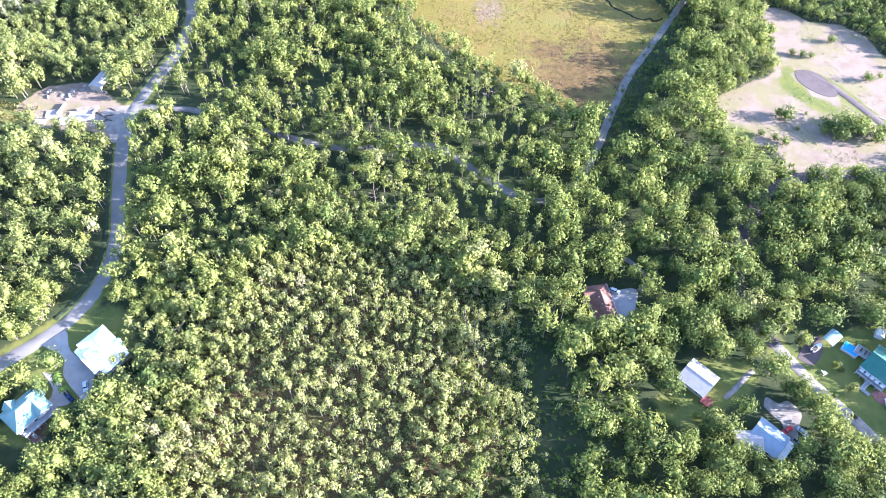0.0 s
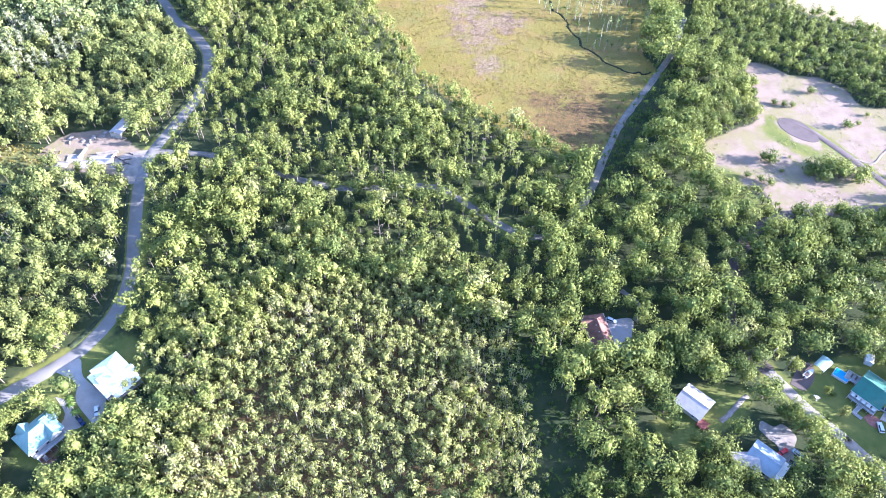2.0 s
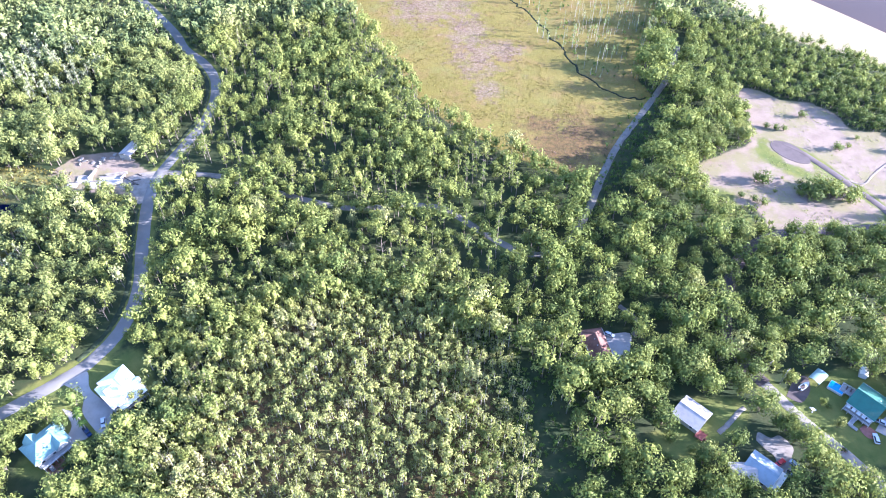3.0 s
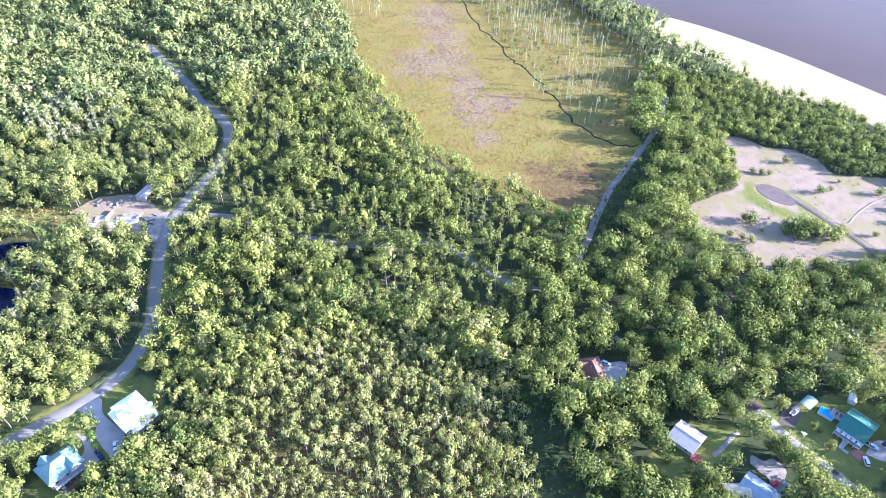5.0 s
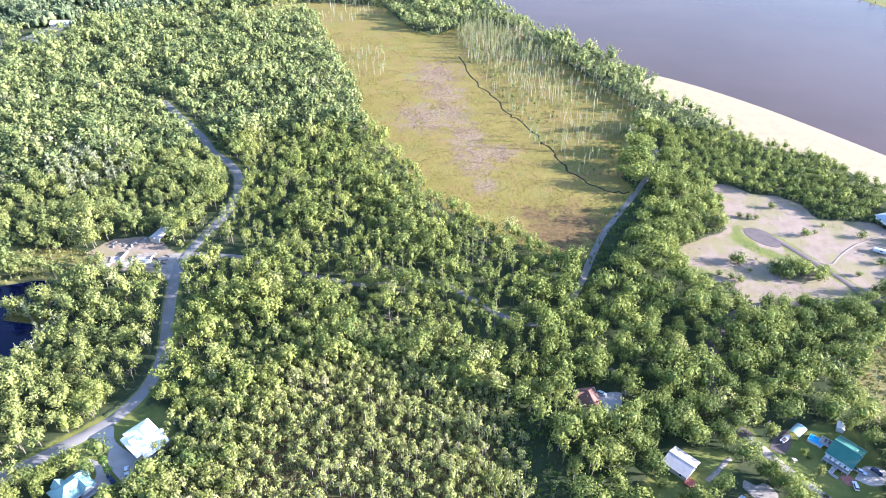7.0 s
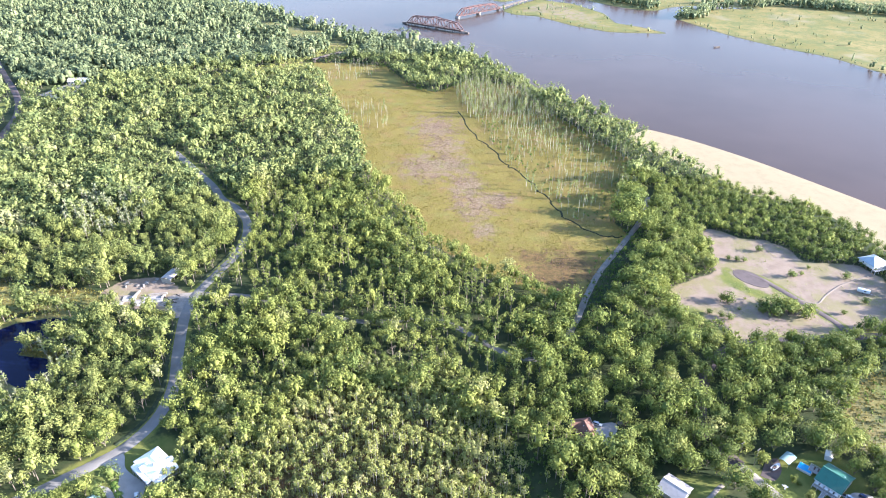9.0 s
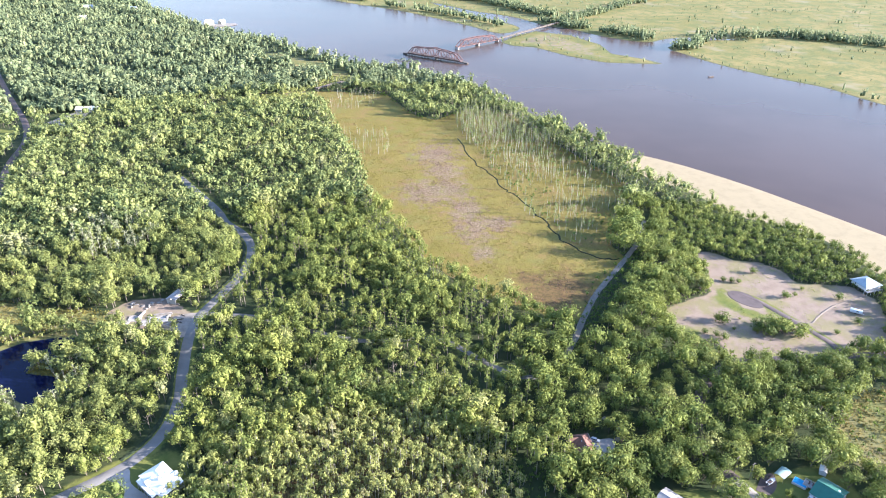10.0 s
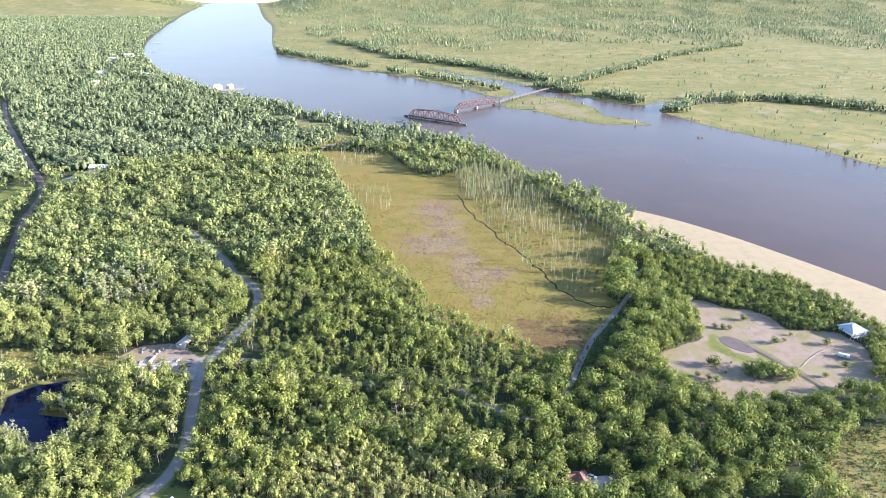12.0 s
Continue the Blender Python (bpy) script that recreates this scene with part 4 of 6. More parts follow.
    rough = np.vstack([spread(185, 290, 125, 205, 1.9, 66), spread(-335, -205, 220, 285, 1.9, 67)])
    rough = rough[((depth_in(rough, MEADOW) > -3) | (depth_in(rough, STRIP) > -3)) & (rng.uniform(0, 1, len(rough)) < 0.7)]
    scatter("rough_grass", tuft, rough, rng.uniform(0.8, 2.2, len(rough)), [reed], "rough yellow-green grass in open ground", "grass", 68)
    dune = spread(135, 300, 215, 360, 1.7, 55)
    patchy = np.array([noise.noise((x * 0.05, y * 0.05, 12.0)) for x, y in dune])
    dune = dune[(depth_in(dune, SAND) > 1) & (rng.uniform(0, 1, len(dune)) < np.clip(0.02 + patchy * 0.9, 0.0, 0.5)) & (line_distance(dune, smooth_line(LOOP_ROAD, 4)) > 3)
                & (np.hypot(dune[:, 0] - 201, dune[:, 1] - 287) > 11)]
    scatter("dune_grass", tuft, dune, rng.uniform(0.4, 1.3, len(dune)), [leaf_swamp], "tufts of grass and weeds on pale sand", "grass", 56)
    fringe = spread(-330, 180, 245, 900, 4.2, 40)
    deep = depth_in(fringe, MARSH)
    open_ = np.min([np.hypot(fringe[:, 0] - x, fringe[:, 1] - y) / r for x, y, r in SCRUB], 0) < 1.1
    brush = fringe[open_ & (deep < 4) & (rng.uniform(0, 1, len(fringe)) < 0.8)]
    brush = brush[line_distance(brush, np.array([(-190.0, 806.0), (-150.0, 858.0)])) > 9]
    scatter("scrub", low, brush, rng.uniform(0.6, 1.9, len(brush)), [leaf_swamp, bark], "bright yellow-green brush beyond the marsh", "shrubs", 61)
    fringe = fringe[(deep > -5) & (deep < 7) & (rng.uniform(0, 1, len(fringe)) < 0.5)]
    wet_side = spread(30, 185, 340, 620, 5.0, 42)
    inner = depth_in(wet_side, SNAGS)
    wet_side = wet_side[(inner > 2) & (rng.uniform(0, 1, len(wet_side)) < np.where(inner < 16, 0.45, 0.14))]
    strip = spread(-335, -205, 160, 285, 3.6, 43)
    ring = depth_in(strip, POND)
    strip = strip[((depth_in(strip, STRIP) > -3) & (rng.uniform(0, 1, len(strip)) < 0.4)) | ((ring < -0.5) & (ring > -7) & (rng.uniform(0, 1, len(strip)) < 0.6))]
    scatter("pond_shrubs", low, strip, rng.uniform(0.4, 1.3, len(strip)), [leaf_swamp, bark], "yellow-green reeds and shrubs round the pond", "shrubs", 44)
    verge = spread(70, 150, 225, 350, 2.8, 51)
    gap = line_distance(verge, smooth_line(LANE[13:], 4))
    verge = verge[(gap > 3.2) & (gap < 15) & (depth_in(verge, MARSH) < 1) & (rng.uniform(0, 1, len(verge)) < 0.75)]
    meadow = spread(185, 290, 125, 205, 3.4, 54)
    meadow = meadow[(depth_in(meadow, MEADOW) > -4) & (rng.uniform(0, 1, len(meadow)) < 0.4)]
    skirt = spread(130, 300, 205, 370, 2.6, 64)
    out = depth_in(skirt, SAND)
    skirt = skirt[(out < 0) & (out > -7) & (line_distance(skirt, smooth_line(HAMLET_ROAD, 4)) > 4) & (rng.uniform(0, 1, len(skirt)) < 0.7)]
    scatter("thicket", under, skirt, rng.uniform(0.7, 1.7, len(skirt)), [leaf_dark, bark], "dark low thicket round the sand clearing", "shrubs", 65)
    fringe = np.vstack([fringe, wet_side, verge, meadow])
    scatter("marsh_shrubs", low, fringe, rng.uniform(0.4, 1.2, len(fringe)), [leaf_shrub, bark], "low bright shrubs along the marsh edge", "shrubs", 41)


plant_marsh()

# ---- materials of built things ----
def metal_roof(name, color, rough=0.35, pitch=0.45):
    """Painted sheet metal with standing seams across the slope."""
    n = Nodes(name)
    at = n.node("TexCoord", 3)
    seam = n.node("SeparateXYZ", 0, Vector=at)
    saw = n.math("PINGPONG", seam, pitch / 2)
    broad = n.noise(0.5, 4.0, 0.6, at)
    streak = n.noise(1.0, 4.0, 0.7, n.node("Mapping", 0, Vector=at, Scale=(4, 0.3, 0.3)))
    col = n.mix(n.step(broad, 0.4, 0.75), color, tuple(c * 0.82 for c in color))
    col = n.mix(n.math("MULTIPLY", n.step(streak, 0.45, 0.75), 0.3), col, tuple(c * 0.55 + 0.05 for c in color))
    return n.finish(col, n.math("ADD", n.math("MULTIPLY", broad, 0.2), rough), n.step(saw, 0.0, 0.06), 0.5, 0.05, 0.0, 0.5)


roof_white = metal_roof("roof_white", (0.72, 0.66, 0.58), 0.6)
roof_grey = metal_roof("roof_grey", (0.31, 0.272, 0.25), 0.55)
roof_teal = metal_roof("roof_teal", (0.12, 0.205, 0.19), 0.4)
roof_green = metal_roof("roof_green", (0.006, 0.085, 0.058), 0.5)
roof_blue = metal_roof("roof_blue", (0.21, 0.245, 0.27), 0.35)
shingle = plain("shingle", (0.15, 0.075, 0.055), 0.85, 0.35, 0.5, bump=0.6)
siding_white = plain("siding_white", (0.45, 0.44, 0.42), 0.6, 0.12, 0.5)
siding_beige = plain("siding_beige", (0.36, 0.33, 0.27), 0.7, 0.2, 0.5)
siding_brown = plain("siding_brown", (0.24, 0.16, 0.11), 0.7, 0.25, 0.5)
trim_white = plain("trim_white", (0.48, 0.47, 0.46), 0.5, 0.1, 0.8)
deck_wood = plain("deck_wood", (0.30, 0.25, 0.20), 0.8, 0.3, 0.8, bump=0.4)
deck_grey = plain("deck_grey", (0.26, 0.25, 0.24), 0.8, 0.25, 0.8, bump=0.4)
deck_red = plain("deck_red", (0.15, 0.040, 0.034), 0.7, 0.25, 0.8)
brick_red = plain("brick_red", (0.26, 0.11, 0.085), 0.85, 0.3, 0.7, bump=0.5)
rust = plain("rust", (0.105, 0.045, 0.038), 0.85, 0.45, 0.35, stain=(0.055, 0.032, 0.028))
old_timber = plain("old_timber", (0.10, 0.082, 0.068), 0.9, 0.4, 0.3)
trestle_timber = plain("trestle_timber", (0.125, 0.098, 0.078), 0.9, 0.35, 0.4)
grey_timber = plain("grey_timber", (0.17, 0.15, 0.13), 0.9, 0.35, 0.4)
tyre = plain("tyre", (0.02, 0.02, 0.02), 0.9, 0.2, 3.0)
chrome = plain("chrome", (0.6, 0.6, 0.6), 0.3, 0.1, 2.0, 1.0)
paint_white = plain("paint_white", (0.5, 0.5, 0.5), 0.25, 0.06, 0.6)
paint_navy = plain("paint_navy", (0.02, 0.035, 0.09), 0.25, 0.1, 0.6)
paint_silver = plain("paint_silver", (0.42, 0.45, 0.50), 0.25, 0.1, 0.6, 0.3)
paint_red = plain("paint_red", (0.45, 0.03, 0.03), 0.3, 0.1, 0.6)
pool_blue = plain("pool_blue", (0.02, 0.22, 0.42), 0.15, 0.12, 0.3)
canvas_aqua = plain("canvas_aqua", (0.20, 0.29, 0.28), 0.7, 0.15, 0.5)
cushion = plain("cushion", (0.10, 0.07, 0.06), 0.9, 0.3, 1.5)
flower_bed = plain("flower_bed", (0.20, 0.10, 0.065), 0.95, 0.45, 1.2, bump=0.8)
track_sand = plain("track_sand", (0.165, 0.130, 0.102), 0.9, 0.3, 0.4, bump=0.5)
rubble = plain("rubble", (0.24, 0.215, 0.19), 0.9, 0.35, 0.6, bump=0.6)


def pane_material():
    n = Nodes("window_pane")
    return n.finish(n.mix(n.noise(0.8, 2.0), (0.015, 0.02, 0.025), (0.05, 0.06, 0.07)), 0.06, spec=0.6)


pane_glass = pane_material()


# ---- building helpers ----
def part(name, bm, material, parent, label=""):
    me = bpy.data.meshes.new(name)
    bm.to_mesh(me)
    bm.free()
    me.materials.append(material)
    ob = new(name, me)
    ob.parent = parent
    return tagged(ob, label)


def box(size, at, turn=0.0, bevel=0.0, taper=1.0, tilt=(0, 0)):
    """A bmesh box of that size, centred at a place; taper narrows its top."""
    bm = bmesh.new()
    add_box(bm, size, at, turn, taper, tilt)
    if bevel:
        bmesh.ops.bevel(bm, geom=bm.edges[:], offset=bevel, segments=1, affect="EDGES")
    return bm


def add_box(bm, size, at, turn=0.0, taper=1.0, tilt=(0, 0)):
    made = bmesh.ops.create_cube(bm, size=1.0)["verts"]
    for v in made:
        s = taper if v.co.z > 0 else 1.0
        v.co = Vector((v.co.x * size[0] * s, v.co.y * size[1] * s, v.co.z * size[2]))
    bmesh.ops.transform(bm, matrix=Matrix.Translation(at) @ Euler((tilt[0], tilt[1], turn)).to_matrix().to_4x4(), verts=made)


def bar(a, b, w, h=None):
    """A bmesh beam of section w x h from a to b."""
    bm = bmesh.new()
    add_bar(bm, a, b, w, h)
    return bm


def add_bar(bm, a, b, w, h=None):
    a, b = Vector(a), Vector(b)
    made = bmesh.ops.create_cube(bm, size=1.0)["verts"]
    d = b - a
    turn = d.to_track_quat("Z", "Y").to_matrix().to_4x4()
    bmesh.ops.transform(bm, matrix=Matrix.Translation((a + b) / 2) @ turn @ Matrix.Diagonal((w, h or w, d.length, 1)), verts=made)


def tube(radius, height, at, sides=10, top=None):
    bm = bmesh.new()
    bmesh.ops.create_cone(bm, cap_ends=True, segments=sides, radius1=radius, radius2=radius if top is None else top, depth=height, matrix=Matrix.Translation(at))
    return bm


def thing(name, label, category, place, turn=0.0, group=""):
    ob = tagged(new(name), label, category, group)
    ob.matrix_basis = pose(place[0], place[1], place[2] if len(place) > 2 else 0, 0, 0, turn)
    return ob


def slab_roof(length, width, eave, ridge, hip=0.0, over=0.5, thick=0.18):
    """A roof along x: gabled, or hipped by hip metres at both ends, as a closed shell with thickness."""
    bm = bmesh.new()
    x, y = length / 2 + over, width / 2 + over
    drop = (ridge - eave) * over / (width / 2)
    lo, hx = eave - drop, max(x - hip - (over if hip else 0), 0.05)
    rings = []
    for dz in (0.0, thick):
        rings.append([bm.verts.new(p) for p in ((-x, -y, lo + dz), (x, -y, lo + dz), (x, y, lo + dz), (-x, y, lo + dz), (-hx, 0, ridge + dz), (hx, 0, ridge + dz))])
    for k, r in enumerate(rings):
        faces = [(r[0], r[1], r[5], r[4]), (r[2], r[3], r[4], r[5])]
        if hip:
            faces += [(r[1], r[2], r[5]), (r[3], r[0], r[4])]
        for f in faces:
            bm.faces.new(f if k else f[::-1])
    lower, upper = rings
    pairs = [(0, 1), (1, 2), (2, 3), (3, 0)] if hip else [(0, 1), (1, 5), (5, 2), (2, 3), (3, 4), (4, 0)]
    for a, b in pairs:
        bm.faces.new((lower[a], lower[b], upper[b], upper[a]))
    return bm


def gable_wall(length, width, eave, ridge, hip, base):
    """The walls of a house under its roof, with gable ends where it is not hipped."""
    bm = bmesh.new()
    x, y = length / 2, width / 2
    low = [bm.verts.new(p) for p in ((-x, -y, base), (x, -y, base), (x, y, base), (-x, y, base))]
    top = [bm.verts.new((v.co.x, v.co.y, eave)) for v in low]
    peak = [bm.verts.new((-x, 0, eave if hip else ridge - 0.05)), bm.verts.new((x, 0, eave if hip else ridge - 0.05))]
    bm.faces.new((low[0], low[1], top[1], top[0]))
    bm.faces.new((low[2], low[3], top[3], top[2]))
    bm.faces.new((low[1], low[2], top[2], peak[1], top[1]) if not hip else (low[1], low[2], top[2], top[1]))
    bm.faces.new((low[3], low[0], top[0], peak[0], top[3]) if not hip else (low[3], low[0], top[0], top[3]))
    bm.faces.new(low[::-1])
    if hip:
        for p in peak:
            bm.verts.remove(p)
    return bm


def add_window(house, x, y, z, face, w=1.1, h=1.3):
    """A framed window on a wall that looks to face: 0 +x, 90 +y, 180 -x, 270 -y."""
    a = radians(face)
    out = Vector((math.cos(a), math.sin(a), 0))
    at = Vector((x, y, z))
    frame_ob = part("window", box((0.08, w + 0.24, h + 0.24), at + out * 0.04, a, 0.02), trim_white, house, "white framed window")
    part("pane", box((0.04, w, h), at + out * 0.075, a), pane_glass, frame_ob)
    part("sill", box((0.16, w + 0.34, 0.07), at + out * 0.09 - Vector((0, 0, h / 2 + 0.12)), a), trim_white, frame_ob)


def add_door(house, x, y, z, face, material=None):
    a = radians(face)
    out = Vector((math.cos(a), math.sin(a), 0))
    at = Vector((x, y, z + 1.02))
    d = part("door", box((0.09, 0.95, 2.04), at + out * 0.05, a, 0.02), material or siding_brown, house)
    part("handle", box((0.06, 0.05, 0.12), at + out * 0.12 + Vector((-out.y, out.x, 0)) * 0.36, a), chrome, d)


def house_shell(name, label, place, turn, length, width, base, eave, ridge, hip, roof_mat, wall_mat, over=0.5):
    h = thing(name, label, "house", place, turn)
    part("wall", gable_wall(length, width, eave, ridge, hip, base), wall_mat, h)
    r = part("roof", slab_roof(length, width, eave, ridge, hip, over), roof_mat, h)
    x = max(length / 2 + (0 if hip else over) - hip, 0.1)
    part("ridge_cap", bar((-x, 0, ridge + 0.2), (x, 0, ridge + 0.2), 0.32, 0.1), roof_mat, r)
    for s in (-1, 1):
        part("gutter", bar((-length / 2 - over, s * (width / 2 + over + 0.05), eave - (ridge - eave) * over / (width / 2) + 0.08), (length / 2 + over, s * (width / 2 + over + 0.05), eave - (ridge - eave) * over / (width / 2) + 0.08), 0.14), trim_white, r)
    for k in range(max(2, int(length // 4))):
        x = -length / 2 + length * (k + 0.5) / max(2, int(length // 4))
        for s in (-1, 1):
            add_window(h, x, s * width / 2, base + (eave - base) * 0.55, 90 * s)
    for s in (-1, 1):
        add_window(h, s * length / 2, width * 0.22, base + (eave - base) * 0.55, 0 if s > 0 else 180)
    add_door(h, length / 2, -width * 0.2, base, 0)
    return h


def cross_gable(house, x, y, width, depth, eave, ridge, face, roof_mat, wall_mat):
    """A smaller gable that juts out of the main roof towards face."""
    a = radians(face)
    m = Matrix.Translation((x, y, 0)) @ Matrix.Rotation(a, 4, "Z")
    bm = slab_roof(depth, width, eave, ridge, 0.0, 0.35)
    bm.transform(m)
    r = part("gable_roof", bm, roof_mat, house)
    bm = gable_wall(depth, width, eave, ridge, 0.0, eave - 1.4)
    bm.transform(m)
    part("gable_wall", bm, wall_mat, r)


def porch(house, x0, x1, y0, y1, z, posts, roofed=None, floor_mat=None, rail=True, mat=None):
    """A raised deck with posts down to the ground, a railing of posts and bars, and maybe a lean-to roof."""
    deck = part("deck", box((x1 - x0, y1 - y0, 0.16), ((x0 + x1) / 2, (y0 + y1) / 2, z)), floor_mat or deck_grey, house)
    top = roofed or z + 1.05
    for k in range(posts):
        x = x0 + (x1 - x0) * k / (posts - 1)
        for y in (y0, y1):
            part("post", box((0.16, 0.16, top + 0.1), (x, y, top / 2 - 0.05)), mat or trim_white, deck)
    if rail:
        for h in (0.45, 0.95):
            for a, b in (((x0, y0), (x1, y0)), ((x0, y0), (x0, y1)), ((x1, y0), (x1, y1))):
                part("rail", bar((*a, z + h), (*b, z + h), 0.08), mat or trim_white, deck)
    if roofed:
        part("porch_roof", box((x1 - x0 + 0.6, y1 - y0 + 0.5, 0.12), ((x0 + x1) / 2, (y0 + y1) / 2, roofed + 0.06), 0, 0, 1, (0.12, 0)), roof_white, house)
    return deck


def patch(name, outline, z, mat, label, category, steps=4):
    """A flat slab of paving with rounded outline."""
    p = smooth_line(list(outline) + [outline[0]], steps)[:-1]
    bm = bmesh.new()
    top = [bm.verts.new((x, y, z)) for x, y in p]
    low = [bm.verts.new((x, y, -0.1)) for x, y in p]
    bm.faces.new(top)
    for k in range(len(p)):
        j = (k + 1) % len(p)
        bm.faces.new((top[k], low[k], low[j], top[j]))
    bmesh.ops.recalc_face_normals(bm, faces=bm.faces[:])
    bmesh.ops.triangulate(bm, faces=[f for f in bm.faces if len(f.verts) > 4])
    me = bpy.data.meshes.new(name)
    bm.to_mesh(me)
    bm.free()
    me.materials.append(mat)
    return tagged(new(name, me), label, category, kind="structure")


# ---- paved areas ----
patch("pavement", [(-161, 124), (-156, 129.5), (-153, 130), (-149, 122), (-139, 115), (-136, 112), (-135.6, 100.5), (-141, 104), (-148, 111), (-151, 119)], 0.1, concrete, "pale concrete drive of the white house", "driveway")
patch("pavement", [(-157, 112.6), (-151.3, 110.7), (-146.5, 105.3), (-141.6, 100), (-147, 98), (-150.5, 98), (-150, 105)], 0.1, concrete, "tan concrete drive of the teal-roofed house", "driveway")
patch("pavement", [(71, 152), (82, 153), (80, 143), (77.5, 135.6), (73.3, 135.6), (72, 143)], 0.09, concrete, "grey concrete yard beside the brown house", "driveway")
patch("pavement", [(122, 101), (124, 104.5), (128, 102), (132, 103), (135.5, 98), (133, 93), (130, 86), (127, 88), (127, 94), (124.5, 97)], 0.08, gravel_pale, "pale gravel parking yard", "driveway")
patch("pavement", [(192, 293), (194, 297), (199, 297.5), (204, 295), (208, 290), (210, 283), (210, 277), (206, 275.5), (201, 277.5), (196, 282), (192.5, 288)], 0.12, asphalt_dark, "dark asphalt turning circle on sand", "driveway")
patch("pavement", [(-161, 266), (-160, 250), (-166, 237), (-172, 246), (-183, 252), (-176, 262)], 0.07, gravel_pale, "packed pale gravel entrance of the work yard", "yard")
patch("pavement", [(-478, 668), (-464, 712), (-448, 708), (-440, 655)], 0.1, gravel_pale, "pale gravel lot in distant woods", "yard")
patch("pavement", [(141, 121), (147, 129), (153, 131), (152, 124), (146, 118)], 0.08, asphalt_dark, "dark dirt parking beside the lawn", "yard")
patch("pavement", [(171, 105.5), (174.5, 109), (179, 112), (186, 110), (184, 104), (177, 102)], 0.08, concrete, "concrete drive beside the green-roofed house", "driveway")
ribbon("path", [(122, 115.5), (119, 113.5), (115.6, 110.3), (112, 107), (108, 104)], 2.0, 0.05, gravel_pale, "narrow pale garden path on the lawn", "path", 0.1)
ribbon("path", [(80, 169), (85, 163), (88.3, 157), (83, 152)], 2.4, 0.05, lane_gravel, "narrow gravel drive in the trees", "path", 0.1)
ribbon("path", [(222, 262), (232, 258), (241, 266), (256, 278), (272, 286), (286, 292)], 1.3, 0.04, track_sand, "sandy wheel track to the beach house", "path", 0.2)


# ---- houses ----
def white_house():
    h = house_shell("house", "white two-storey house with white metal roof", (-134, 120.8, 0), -40, 15.5, 10.5, 0, 5.4, 7.3, 4.5, roof_white, siding_white, 0.7)
    cross_gable(h, -1.5, -4.0, 4.2, 4.4, 5.4, 6.7, 270, roof_white, siding_white)
    cross_gable(h, 3.4, 4.4, 3.6, 4.0, 5.4, 6.5, 90, roof_white, siding_white)
    porch(h, 7.9, 10.6, -5.6, 5.4, 2.6, 2, 5.2)
    porch(h, -6.5, 7.6, -8.0, -5.4, 2.6, 6, 5.0)
    part("chimney", box((0.9, 0.9, 2.6), (2.4, -1.4, 7.4)), siding_beige, h)
    part("stair", box((1.3, 3.6, 0.25), (11.4, -4.0, 1.2), 0, 0, 1, (0.55, 0)), deck_grey, h)


white_house()


def teal_house():
    h = house_shell("house", "white house with shiny teal metal hip roof", (-154.6, 95, 0), 54, 13.5, 10.5, 0, 4.8, 8.0, 4.6, roof_teal, siding_white, 0.6)
    cross_gable(h, -2.6, 3.6, 4.6, 6.0, 5.0, 7.4, 90, roof_teal, siding_white)
    cross_gable(h, 3.4, -3.4, 4.4, 6.4, 5.0, 7.4, 270, roof_teal, siding_white)
    cross_gable(h, 5.6, 2.6, 4.4, 4.8, 4.6, 6.8, 0, roof_teal, siding_white)
    porch(h, -6.0, 6.2, -8.2, -5.4, 2.4, 6, None, deck_grey)
    part("stair", box((1.3, 3.4, 0.25), (7.0, -7.0, 1.1), 0, 0, 1, (0.5, 0)), deck_grey, h)
    for k in range(4):
        part("step", box((1.4, 0.35, 0.3), (-4.0, -8.6 - 0.35 * k, 1.8 - 0.45 * k)), deck_grey, h)


teal_house()


def shed_house():
    h = house_shell("house", "small beige house with white metal gable roof", (98.4, 110.8, 0), -45, 11.0, 10.2, 0.5, 3.6, 5.3, 0.0, roof_grey, siding_beige, 0.5)
    part("foundation", box((10.6, 9.8, 0.6), (0, 0, 0.25)), concrete, h)
    porch(h, 5.6, 9.0, -6.6, -2.6, 0.8, 3, None, deck_red, True, deck_red)
    part("step", box((1.2, 0.8, 0.3), (9.4, -4.5, 0.3)), deck_red, h)
    part("roof_vent", box((0.4, 0.4, 0.5), (-2.5, 2.0, 4.9), 0, 0.05), chrome, h)


shed_house()


def blue_house():
    h = house_shell("house", "single-storey house with pale blue metal roof", (118.9, 87.4, 0), -45, 10.6, 9.6, 0.2, 3.4, 5.6, 0.0, roof_blue, siding_white, 0.5)
    cross_gable(h, -4.6, -6.2, 7.0, 9.0, 3.3, 5.0, 225, roof_grey, siding_white)
    part("wing", box((6.6, 8.0, 3.2), (-4.6, -6.4, 1.6), radians(225)), siding_white, h)
    porch(h, 5.6, 7.8, -4.0, 4.0, 0.5, 4, 3.0, deck_wood, False)
    part("roof_vent", tube(0.18, 0.7, (1.5, 1.4, 5.4), 8), chrome, h)


blue_house()


def brown_house():
    h = house_shell("house", "brown house with weathered orange-brown shingle hip roof", (65.6, 143.6, 0), -80, 17.5, 8.6, 0, 3.6, 6.4, 4.0, shingle, siding_brown, 0.6)
    cross_gable(h, -4.6, -2.8, 5.5, 7.0, 3.6, 6.0, 270, shingle, siding_brown)
    for x, y in ((-2, -1.2), (1.5, -1.0), (4, 1.0)):
        part("roof_vent", tube(0.16, 0.8, (x, y, 5.9), 8), trim_white, h)
    part("chimney", box((0.8, 0.8, 2.0), (2.6, 1.6, 6.2)), brick_red, h)


brown_house()


